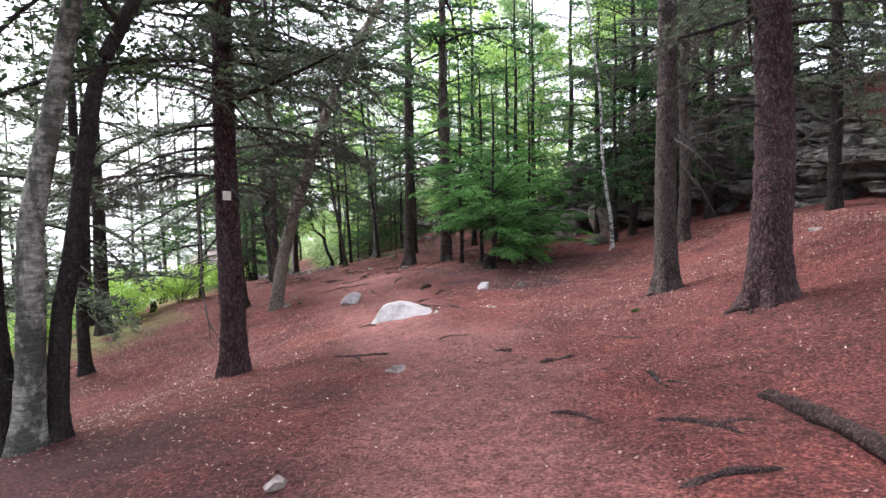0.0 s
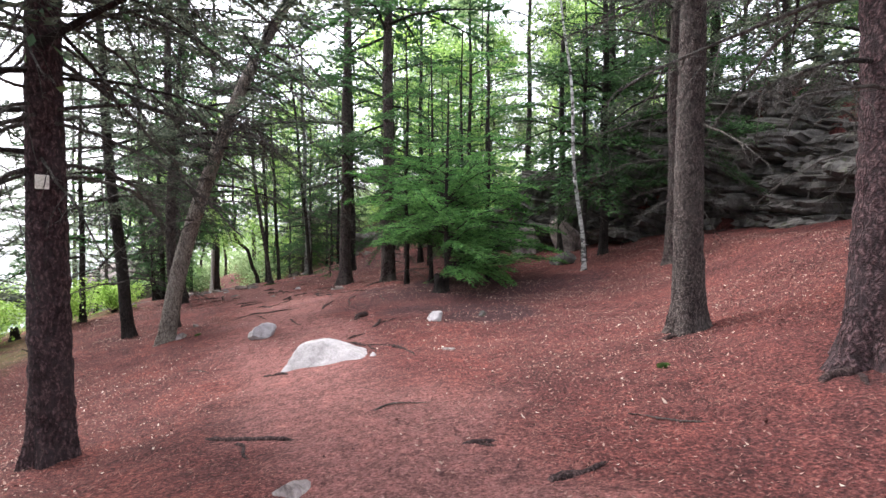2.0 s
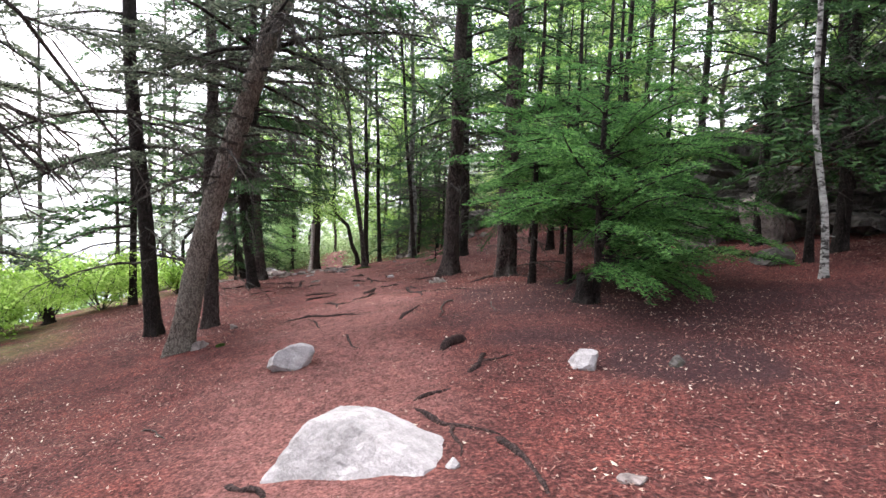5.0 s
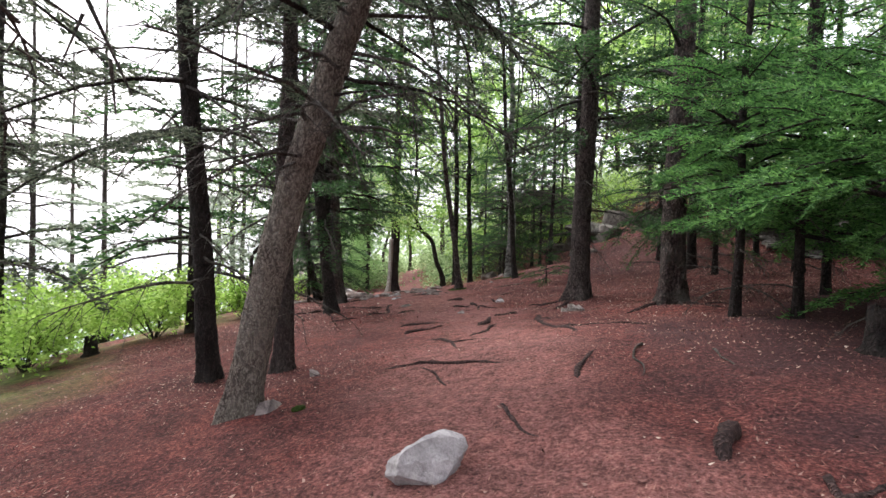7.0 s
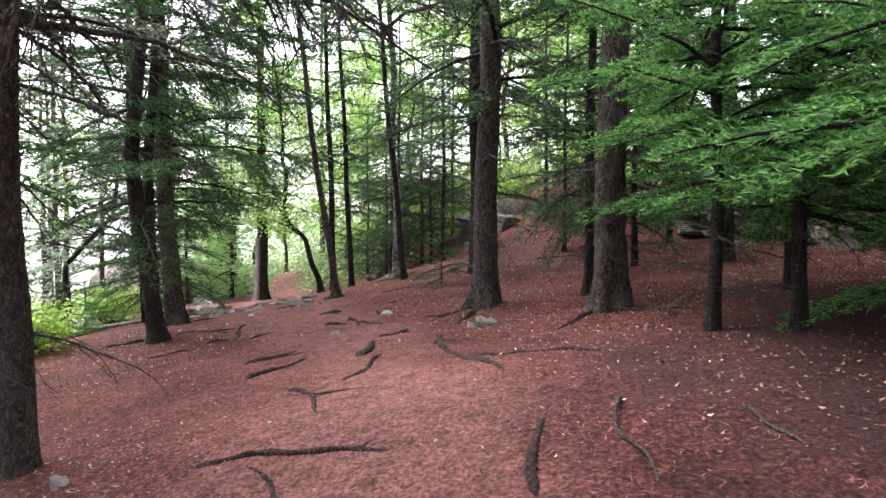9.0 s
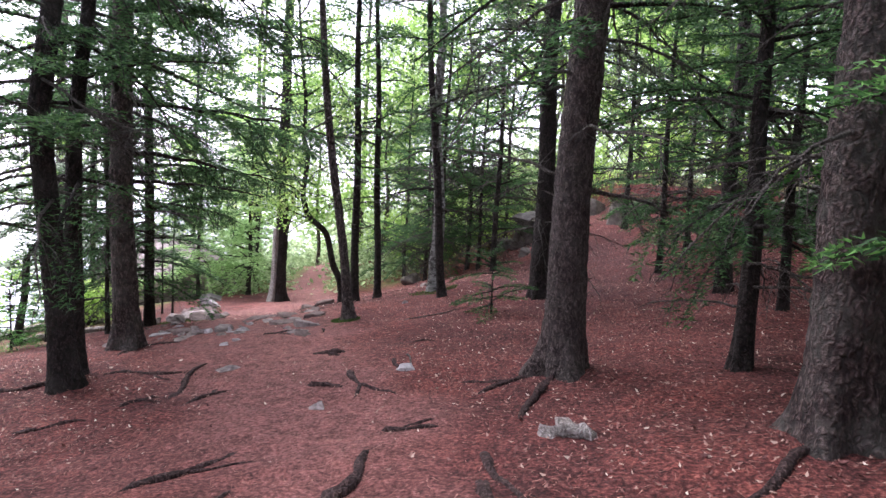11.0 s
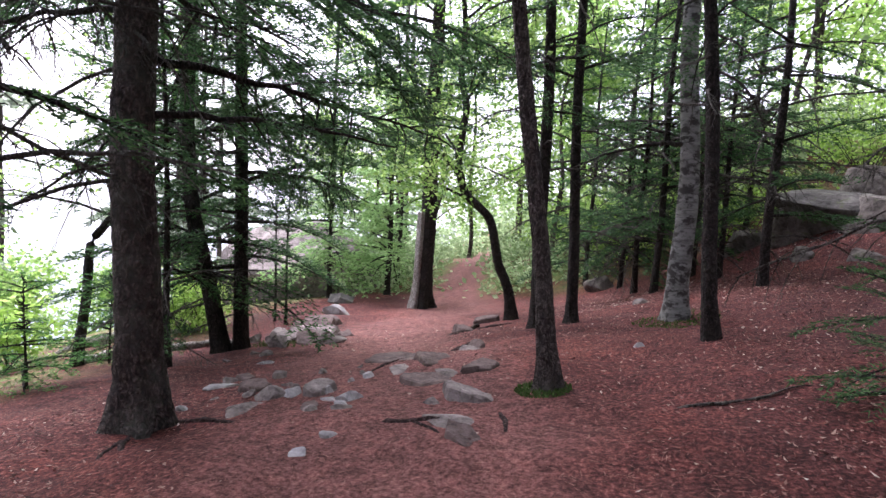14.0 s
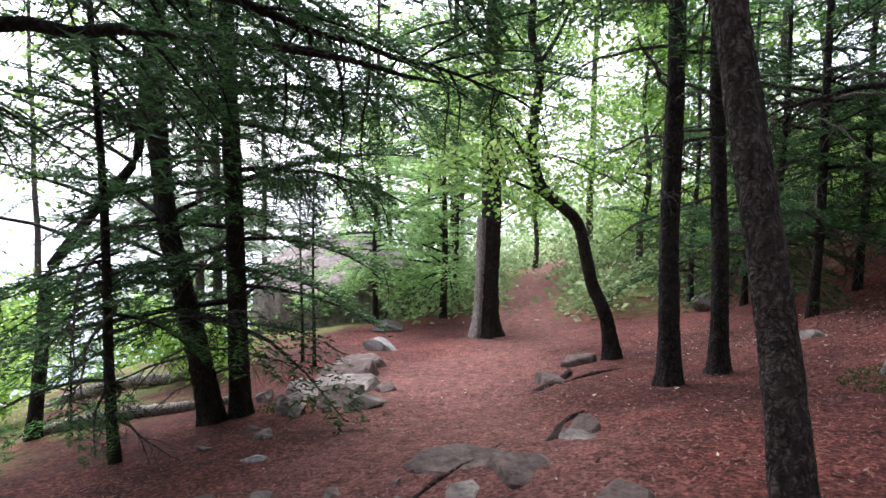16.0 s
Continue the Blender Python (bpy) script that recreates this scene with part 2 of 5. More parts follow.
def ground_material():
    m, t, b = material("needle_covered_earth", 0.95)
    vec = coords(t)
    worn = t.nodes.new("ShaderNodeAttribute")
    worn.attribute_name = "worn"
    fine = noise_tex(t, vec, 36, 9, 0.78)
    lump = noise_tex(t, vec, 9, 6, 0.65)
    grain = noise_tex(t, coords(t, (1, 3.0, 1)), 120, 3, 0.7)
    patch = noise_tex(t, vec, 0.9, 6, 0.6, 0.4)
    duff = ramp(t, fine, [(0.36, (0.020, 0.006, 0.006)), (0.5, (0.110, 0.034, 0.031)), (0.60, (0.245, 0.092, 0.079)), (0.70, (0.42, 0.235, 0.20))])
    duff = mix(t, 0.75, duff, ramp(t, patch, [(0.32, (0.40, 0.34, 0.36)), (0.50, (0.85, 0.78, 0.78)), (0.68, (1.30, 1.12, 1.02))]), "MULTIPLY")
    trail = ramp(t, fine, [(0.36, (0.065, 0.024, 0.024)), (0.5, (0.215, 0.093, 0.085)), (0.68, (0.39, 0.215, 0.195))])
    trail = mix(t, 0.5, trail, ramp(t, patch, [(0.32, (0.62, 0.60, 0.60)), (0.65, (1.12, 1.05, 1.0))]), "MULTIPLY")
    col = mix(t, worn.outputs["Fac"], duff, trail)
    col = mix(t, 0.55, col, ramp(t, grain, [(0.3, (0.52, 0.5, 0.5)), (0.7, (1.25, 1.22, 1.2))]), "MULTIPLY")
    col = mix(t, 0.7, col, ramp(t, lump, [(0.34, (0.42, 0.38, 0.38)), (0.5, (0.95, 0.92, 0.92)), (0.64, (1.45, 1.35, 1.3))]), "MULTIPLY")
    green = t.nodes.new("ShaderNodeAttribute")
    green.attribute_name = "green"
    gcol = ramp(t, noise_tex(t, vec, 9, 5), [(0.3, (0.06, 0.075, 0.025)), (0.65, (0.17, 0.19, 0.06))])
    gm = math_node(t, "MULTIPLY", green.outputs["Fac"], ramp(t, noise_tex(t, vec, 1.4, 6, 0.6), [(0.36, (0, 0, 0)), (0.56, (1, 1, 1))]))
    col = mix(t, gm, col, gcol)
    # dark colour for rotting leaves and for shade painted under trees
    damp_and_shade = t.nodes.new("ShaderNodeAttribute")
    damp_and_shade.attribute_name = "damp_and_shade"
    col = mix(t, damp_and_shade.outputs["Fac"], col, ramp(t, fine, [(0.38, (0.011, 0.005, 0.006)), (0.56, (0.060, 0.022, 0.024)), (0.7, (0.17, 0.085, 0.08))]))
    t.links.new(col, b.inputs["Base Color"])
    bump(t, b, math_node(t, "ADD", fine, math_node(t, "MULTIPLY", grain, 0.4)), 0.8, 0.03)
    return m


GROUND = ground_material()

# ---------------------------------------------------------------- helpers for meshes
RNG = np.random.default_rng(7)


def value_noise(x, y, cell, seed):
    """Smooth 2D noise between -1 and 1."""
    x, y = np.asarray(x, float) / cell, np.asarray(y, float) / cell
    table = np.random.default_rng(seed).uniform(-1, 1, (256, 256))
    xi, yi = np.floor(x).astype(int), np.floor(y).astype(int)
    u, v = x - xi, y - yi
    u, v = u * u * (3 - 2 * u), v * v * (3 - 2 * v)
    a, b = table[xi % 256, yi % 256], table[(xi + 1) % 256, yi % 256]
    c, d = table[xi % 256, (yi + 1) % 256], table[(xi + 1) % 256, (yi + 1) % 256]
    return (a * (1 - u) + b * u) * (1 - v) + (c * (1 - u) + d * u) * v


HILLS = (
    0.689, 4.165, 0.63, 0.215, 0.22, 0.292, 0.5, -0.307, -0.558, 0.059, 0.433, 0.296, -0.339, -0.035, 0.042, -0.375, 0.283, 0.247,
    0.395, -0.143, 0.028, -0.235, -0.596, 0.64, -0.018, 0.28, 0.068, 0.225, 0.135, -0.903, 0.314, 0.017, 0.418, 0.35, -0.397,
    0.168, -0.432, -0.013, 0.015, 0.113, 0.316, 0.056, -0.321, -0.39, -0.131, 0.258, 0.454, -0.342, 0.359, 0.015, 0.035, 0.009,
    0.097, 0.339, -0.277, 0.224, -0.162, -0.12, -0.011)
CLIFF_LINE = [(2.6, 27.4), (4.6, 23.6), (6.4, 21.0), (8.4, 18.6), (9.6, 15.6), (10.6, 12.6), (12.5, 9.0), (18.0, 3.0)]
CLIFF_HIGH = [0.6, 2.6, 3.2, 3.6, 2.4, 1.1, 0.8, 0.6]


def cliff_offset(x, y):
    """How far behind the cliff's foot a place lies, and how high the cliff is there."""
    best = np.full(np.shape(x), 1e9)
    behind, high = np.zeros(np.shape(x)), np.zeros(np.shape(x))
    for (a, b), h0, h1 in zip(zip(CLIFF_LINE, CLIFF_LINE[1:]), CLIFF_HIGH, CLIFF_HIGH[1:]):
        dx, dy = b[0] - a[0], b[1] - a[1]
        l2 = dx * dx + dy * dy
        s = np.clip(((x - a[0]) * dx + (y - a[1]) * dy) / l2, 0, 1)
        d = np.hypot(x - a[0] - s * dx, y - a[1] - s * dy)
        side = np.sign(dx * (y - a[1]) - dy * (x - a[0]))
        near = d < best
        best = np.where(near, d, best)
        behind = np.where(near, d * side, behind)
        high = np.where(near, h0 + (h1 - h0) * s, high)
    return behind, high


def base_height(x, y):
    x, y = np.asarray(x, float), np.asarray(y, float)
    z = HILLS[0] + HILLS[1] * np.tanh((x + 1) / 14) + HILLS[2] * np.tanh((y - 16) / 20)
    n = 3
    for cy in range(4, 33, 4):
        for cx in range(-14, 11, 4):
            z = z + HILLS[n] * np.exp(-((x - cx) ** 2 + (y - cy) ** 2) / (2 * 3.4 ** 2))
            n += 1
    z = np.where(z > 2.1, 2.1 + (z - 2.1) * 0.35, z)
    rise = np.clip((y - 31.2) / 7.5, 0, 1)
    z = z + 0.85 * rise * rise * (3 - 2 * rise) * np.clip((x + 17) / 4, 0, 1)
    bank = np.clip(((y - 28.4) * 0.75 + (x + 2.5) * 0.65) / 5.0, 0, 1)
    side = np.clip((x + 6.2) / 3, 0, 1) * np.clip((4.5 - x) / 5.5, 0, 1)
    z = z + 1.05 * bank * bank * (3 - 2 * bank) * side * side * (3 - 2 * side)
    q = np.maximum(0, -x - 13.5 - 0.22 * (y - 20))
    return z - 13 * (1 - np.exp(-q / 14))


def ground_z(x, y):
    x, y = np.asarray(x, float), np.asarray(y, float)
    z = base_height(x, y)
    behind, high = cliff_offset(x, y)
    s = np.clip((behind - 0.25) / 1.3, 0, 1)
    z = z + high * 0.96 * s * s * (3 - 2 * s)
    z = z + 0.31 * np.clip(behind - 0.9, 0, 12) * np.clip((22 - y) / 6, 0, 1)
    z = z + 0.035 * value_noise(x, y, 0.9, 3) + 0.018 * value_noise(x, y, 0.33, 4) + 0.008 * value_noise(x, y, 0.14, 5)
    return z


def gz(x, y):
    return float(ground_z(x, y))


def mesh_of(name, verts, faces, mat, smooth=True):
    """A mesh from an array of places and an array of triangles or quads."""
    verts, faces = np.asarray(verts, np.float32), np.asarray(faces, np.int32)
    me = bpy.data.meshes.new(name)
    k = faces.shape[1]
    me.vertices.add(len(verts))
    me.vertices.foreach_set("co", verts.ravel())
    me.loops.add(faces.size)
    me.loops.foreach_set("vertex_index", faces.ravel())
    me.polygons.add(len(faces))
    me.polygons.foreach_set("loop_start", np.arange(0, faces.size, k, dtype=np.int32))
    me.polygons.foreach_set("loop_total", np.full(len(faces), k, np.int32))
    me.polygons.foreach_set("use_smooth", np.full(len(faces), smooth))
    me.update(calc_edges=True)
    me.validate()
    me.materials.append(mat)
    return me


def part(name, me, parent=None, label=""):
    ob = new(name, me)
    ob.parent = parent
    return tagged(ob, label)


class Soup:
    """Gathers pieces of one mesh."""

    def __init__(self):
        self.v, self.f, self.n = [], [], 0

    def add(self, v, f):
        self.v.append(np.asarray(v, float))
        self.f.append(np.asarray(f, int) + self.n)
        self.n += len(v)

    def mesh(self, name, mat, smooth=True):
        return mesh_of(name, np.concatenate(self.v), np.concatenate(self.f), mat, smooth)


def tube(path, radii, sides=8, lobes=None):
    """A tapered tube along a path, closed at its end, as places and quads. lobes: a function of ring index, angles -> factor."""
    path, radii = np.asarray(path, float), np.asarray(radii, float)
    n = len(path)
    way = np.gradient(path, axis=0)
    way /= np.linalg.norm(way, axis=1)[:, None] + 1e-9
    ref = np.where(np.abs(way[:, 2:3]) > 0.9, np.array([[1.0, 0, 0]]), np.array([[0, 0, 1.0]]))
    a = np.cross(way, ref)
    a /= np.linalg.norm(a, axis=1)[:, None] + 1e-9
    b = np.cross(way, a)
    th = np.linspace(0, 2 * np.pi, sides, endpoint=False)
    r = radii[:, None] * np.ones(sides)
    if lobes is not None:
        r = r * lobes(np.arange(n)[:, None], th[None, :])
    v = path[:, None] + r[..., None] * (np.cos(th)[None, :, None] * a[:, None] + np.sin(th)[None, :, None] * b[:, None])
    v = v.reshape(-1, 3)
    i, j = np.meshgrid(np.arange(n - 1), np.arange(sides), indexing="ij")
    k = (j + 1) % sides
    f = np.stack([i * sides + j, i * sides + k, (i + 1) * sides + k, (i + 1) * sides + j], -1).reshape(-1, 4)
    return v, f


def turn_z(a):
    c, s = math.cos(a), math.sin(a)
    return np.array([[c, -s, 0], [s, c, 0], [0, 0, 1.0]])


def pitch_y(a):
    c, s = math.cos(a), math.sin(a)
    return np.array([[c, 0, s], [0, 1, 0], [-s, 0, c]])


# ---------------------------------------------------------------- boughs
def bough_pattern(seed, twigs=13, sub=3, step=0.030, needle=0.055, width=0.012, droop=0.25):
    """A spruce bough one metre long, pointing along x: its twigs as segments, its needles as triangles."""
    g = np.random.default_rng(seed)
    seg = []
    s = np.linspace(0, 1, 9)
    axis = np.stack([s, 0.04 * np.sin(s * 5 + g.uniform(0, 6)), 0.12 * s - droop * s * s], 1)
    for a, b in zip(axis, axis[1:]):
        seg.append((a, b))
    for q in np.linspace(0.16, 0.97, twigs):
        for side in (-1, 1):
            base = np.array([np.interp(q, s, axis[:, k]) for k in range(3)])
            ln = (0.44 - 0.33 * q) * g.uniform(0.7, 1.15)
            ang = radians(g.uniform(40, 62))
            d = np.array([math.cos(ang), side * math.sin(ang), g.uniform(-0.30, 0.02)])
            tip = base + ln * d
            mid = base + ln * 0.55 * d + np.array([0, 0, 0.03])
            seg += [(base, mid), (mid, tip)]
            for _ in range(sub):
                u = g.uniform(0.25, 0.95)
                p = base + ln * u * d
                d2 = d + np.array([g.uniform(0.0, 0.9), -side * g.uniform(-0.5, 0.9), g.uniform(-0.55, 0.1)])
                d2 /= np.linalg.norm(d2)
                seg.append((p, p + d2 * ln * g.uniform(0.25, 0.5)))
    seg = np.array(seg)
    tri = []
    for a, b in seg[4:]:
        ln = np.linalg.norm(b - a)
        k = max(2, int(ln / step))
        w = (b - a) / ln
        u = np.cross(w, [0, 0, 1.0])
        u /= np.linalg.norm(u) + 1e-9
        up = np.cross(u, w)
        t = (np.arange(k) + g.uniform(0, 1, k)) / k
        for side in (-1, 1):
            p = a + t[:, None] * (b - a)
            d = w * g.uniform(0.35, 0.9, (k, 1)) + u * side * g.uniform(0.5, 1.0, (k, 1)) + up * g.uniform(-0.35, 0.6, (k, 1))
            d /= np.linalg.norm(d, axis=1)[:, None]
            e = p + d * needle * g.uniform(0.6, 1.2, (k, 1))
            c = np.cross(d, g.normal(0, 1, (k, 3)))
            c /= np.linalg.norm(c, axis=1)[:, None] + 1e-9
            tri.append(np.stack([p - c * width / 2, p + c * width / 2, e], 1))
    return seg, np.concatenate(tri), axis


def bough_set(seed, length, twigs, sub, step, needle, width):
    return [bough_pattern(seed + i, twigs, sub, step / length, needle / length, width / length, d) for i, d in enumerate((0.14, 0.26, 0.40, 0.30))]


BOUGH_SETS = [(0.55, bough_set(20, 0.55, 8, 1, 0.020, 0.045, 0.0085)), (1.2, bough_set(24, 1.2, 12, 2, 0.027, 0.056, 0.0135)), (2.1, bough_set(28, 2.1, 15, 3, 0.045, 0.076, 0.0195))]
BOUGHS_FAR = bough_set(40, 2.0, 9, 1, 0.125, 0.15, 0.050)


def bough_for(length, far, g):
    if far:
        return BOUGHS_FAR[g.integers(4)]
    return min(BOUGH_SETS, key=lambda q: abs(q[0] - length))[1][g.integers(4)]


def dead_pattern(seed, twigs=10, droop=0.3, sub=2):
    """A bare dead bough one metre long: tapered twigs as (start, end, thickness)."""
    g = np.random.default_rng(seed)
    s = np.linspace(0, 1, 8)
    axis = np.stack([s, 0.06 * np.sin(s * 4 + g.uniform(0, 6)), 0.05 * s - droop * s * s], 1)
    axis[1:] += g.normal(0, 0.012, (7, 3))
    seg = []
    for q in np.linspace(0.2, 0.98, twigs):
        side = g.choice((-1, 1))
        base = np.array([np.interp(q, s, axis[:, k]) for k in range(3)])
        ln = (0.5 - 0.36 * q) * g.uniform(0.5, 1.2)
        d = np.array([g.uniform(0.3, 0.9), side * g.uniform(0.2, 0.8), g.uniform(-0.9, 0.0)])
        d /= np.linalg.norm(d)
        mid = base + d * ln * 0.5
        tip = mid + (d + np.array([0.1, 0, -0.45])) * ln * 0.5
        seg += [(base, mid, 0.006), (mid, tip, 0.0042)]
        for _ in range(sub):
            p = base + (tip - base) * g.uniform(0.2, 0.95)
            d2 = d + g.normal(0, 0.55, 3) + np.array([0, 0, -0.35])
            d2 /= np.linalg.norm(d2)
            seg.append((p, p + d2 * ln * g.uniform(0.2, 0.5), 0.003))
    return axis, seg


DEAD = [dead_pattern(60 + i, droop=d) for i, d in enumerate((0.1, 0.3, 0.5, 0.2))]
TRI_SIDES = np.array([[math.cos(a), math.sin(a)] for a in (0, 2.094, 4.189)])


def twig_mesh(soup, a, b, r):
    """A three-sided twig from a to b that ends in a point."""
    w = (b - a) / (np.linalg.norm(b - a) + 1e-9)
    u = np.cross(w, [0.3, 0.2, 0.93])
    u /= np.linalg.norm(u) + 1e-9
    v = np.cross(w, u)
    ring = a + r * (TRI_SIDES[:, :1] * u + TRI_SIDES[:, 1:] * v)
    ring2 = b + 0.35 * r * (TRI_SIDES[:, :1] * u + TRI_SIDES[:, 1:] * v)
    soup.add(np.vstack([ring, ring2]), [[0, 1, 4, 3], [1, 2, 5, 4], [2, 0, 3, 5]])

# ---------------------------------------------------------------- ground
TRAIL = [(1.7, -6.0), (1.5, 1.0), (1.45, 4.5), (1.2, 7.6), (0.2, 9.9), (-0.6, 11.5), (-1.1, 14.0), (-1.9, 17.0), (-3.0, 19.6), (-4.3, 22.0), (-5.6, 24.2), (-6.9, 26.8), (-7.6, 29.6), (-9.0, 33.5), (-11.0, 40.0), (-13.0, 50.0)]


def trail_distance(x, y):
    d = np.full(np.shape(x), 1e9)
    for a, b in zip(TRAIL, TRAIL[1:]):
        dx, dy = b[0] - a[0], b[1] - a[1]
        s = np.clip(((x - a[0]) * dx + (y - a[1]) * dy) / (dx * dx + dy * dy), 0, 1)
        d = np.minimum(d, np.hypot(x - a[0] - s * dx, y - a[1] - s * dy))
    return d


def spread(lo, hi, step, far, growth=1.22):
    mid = list(np.arange(lo, hi, step))
    out, d, p = [], step, hi
    while p < far:
        out.append(p)
        d *= growth
        p += d
    left, d, p = [], step, lo - step
    while p > -far:
        left.append(p)
        d *= growth
        p -= d
    return np.array(left[::-1] + mid + out + [far])


def mould_and_shade(x, y):
    """Where dark rotting leaves and painted-in tree shade darken the floor, from 0 to 1."""
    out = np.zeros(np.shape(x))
    # first patch: rotting leaves; the others paint shade under spruces, beeches and bank
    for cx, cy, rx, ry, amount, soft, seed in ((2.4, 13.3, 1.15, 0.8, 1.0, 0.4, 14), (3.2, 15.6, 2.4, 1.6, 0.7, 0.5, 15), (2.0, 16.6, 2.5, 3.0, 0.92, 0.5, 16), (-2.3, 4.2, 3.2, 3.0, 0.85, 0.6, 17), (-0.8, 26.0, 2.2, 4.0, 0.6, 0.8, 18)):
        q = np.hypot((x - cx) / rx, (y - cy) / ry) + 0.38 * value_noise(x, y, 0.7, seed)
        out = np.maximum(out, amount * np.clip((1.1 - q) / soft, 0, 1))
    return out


def build_ground():
    xs, ys = spread(-11, 9, 0.13, 420), spread(-1, 33, 0.13, 420)
    X, Y = np.meshgrid(xs, ys, indexing="ij")
    Z = ground_z(X, Y)
    n, m = X.shape
    i, j = np.meshgrid(np.arange(n - 1), np.arange(m - 1), indexing="ij")
    f = np.stack([i * m + j, (i + 1) * m + j, (i + 1) * m + j + 1, i * m + j + 1], -1).reshape(-1, 4)
    me = mesh_of("ground", np.stack([X, Y, Z], -1).reshape(-1, 3), f, GROUND)
    d = trail_distance(X, Y) + 0.5 * value_noise(X, Y, 1.1, 9) + 0.25 * value_noise(X, Y, 0.35, 10)
    worn = np.clip((1.35 - d) / 0.9, 0, 1)
    me.attributes.new("worn", "FLOAT", "POINT").data.foreach_set("value", worn.ravel().astype(np.float32))
    line = -6.4 - 0.12 * (Y - 16) - 2.4 * np.clip((Y - 22) / 4, 0, 1)
    green = np.clip((line - X + 1.2 * value_noise(X, Y, 2.0, 12)) / 2.0, 0, 1)
    green = np.maximum(green, np.clip((Y - 31.5) / 2, 0, 1))
    green = np.where(trail_distance(X, Y) < np.where(Y > 31, 0.55, 1.1), 0, green)
    me.attributes.new("green", "FLOAT", "POINT").data.foreach_set("value", green.ravel().astype(np.float32))
    damp_and_shade = mould_and_shade(X, Y)
    me.attributes.new("damp_and_shade", "FLOAT", "POINT").data.foreach_set("value", damp_and_shade.ravel().astype(np.float32))
    tagged(new("ground", me), "reddish-brown forest floor of fallen needles with a worn trail", "forest floor", kind="structure")


build_ground()


# ---------------------------------------------------------------- rock
def rock_mesh(name, size, mat, seed, detail=4, sharp=0.6, flat=0.0):
    """A broken stone: an icosphere cut by random planes and roughened."""
    g = np.random.default_rng(seed)
    bm = bmesh.new()
    bmesh.ops.create_icosphere(bm, subdivisions=detail, radius=1.0)
    planes = [(Vector(g.normal(0, 1, 3)).normalized(), g.uniform(0.42, 0.8)) for _ in range(16)]
    off = Vector(g.uniform(-50, 50, 3))
    for v in bm.verts:
        p = v.co.copy()
        for nrm, d in planes:
            e = p.dot(nrm) - d
            if e > 0:
                p -= nrm * e * sharp
        if flat and p.z > flat:
            p.z = flat + (p.z - flat) * 0.25
        p *= 1 + 0.13 * noise.noise(p * 1.4 + off) + 0.06 * noise.noise(p * 4 + off) + 0.028 * noise.noise(p * 11 + off)
        v.co = Vector((p.x * size[0], p.y * size[1], p.z * size[2]))
    me = bpy.data.meshes.new(name)
    bm.to_mesh(me)
    bm.free()
    me.materials.append(mat)
    return me


def faceted_mesh(name, planes, mat, seed, rough=0.02, detail=5):
    """A stone bounded by flat broken faces: (normal, distance) pairs in metres round its middle."""
    off = Vector(np.random.default_rng(seed).uniform(-50, 50, 3))
    faces = [(Vector(n).normalized(), d) for n, d in planes]
    bm = bmesh.new()
    bmesh.ops.create_icosphere(bm, subdivisions=detail, radius=1.0)
    for v in bm.verts:
        way = v.co.normalized()
        reach = sorted(d / max(way.dot(n), 1e-3) for n, d in faces)
        q = reach[0] - 0.04 * reach[0] * max(0.0, 1 - (reach[1] - reach[0]) / (0.06 * reach[0]))
        p = way * q
        v.co = p * (1 + 0.5 * rough / q * noise.noise(p * 3.1 + off)) + way * rough * (0.6 * noise.noise(p * 9 + off) + 0.35 * noise.noise(p * 24 + off))
    me = bpy.data.meshes.new(name)
    bm.to_mesh(me)
    bm.free()
    me.materials.append(mat)
    return me


def slab(name, x, y, size, mat, seed, label, turn=0.0, up=0.0, tilt=(0, 0), detail=4, group="", category="stone"):
    """A flat-topped angular slab; up is how far its top stands over the ground."""
    g = np.random.default_rng(seed)
    a, b, c = size
    planes = [((g.normal(0, 0.06), g.normal(0, 0.06), 1), c), ((0, 0, -1), c)]
    for th in np.linspace(0, 6.28, 8)[:-1] + g.uniform(-0.3, 0.3, 7):
        r = a * b / math.hypot(b * math.cos(th), a * math.sin(th)) * g.uniform(0.8, 1.1)
        planes.append(((math.cos(th), math.sin(th), g.uniform(0.0, 0.5)), r))
    ob = new(name, faceted_mesh(name, planes, mat, seed, 0.018, detail))
    ob.matrix_basis = pose(x, y, gz(x, y) + up - c, tilt[0], tilt[1], turn)
    return tagged(ob, label, category, group)


def stone(name, x, y, size, mat, seed, label, turn=0.0, sink=0.45, tilt=(0, 0), detail=4, sharp=0.95, flat=0.0, group="", category="stone"):
    ob = new(name, rock_mesh(name, size, mat, seed, detail, sharp, flat))
    ob.matrix_basis = pose(x, y, gz(x, y) + size[2] * (1 - 2 * sink), tilt[0], tilt[1], turn)
    return tagged(ob, label, category, group)


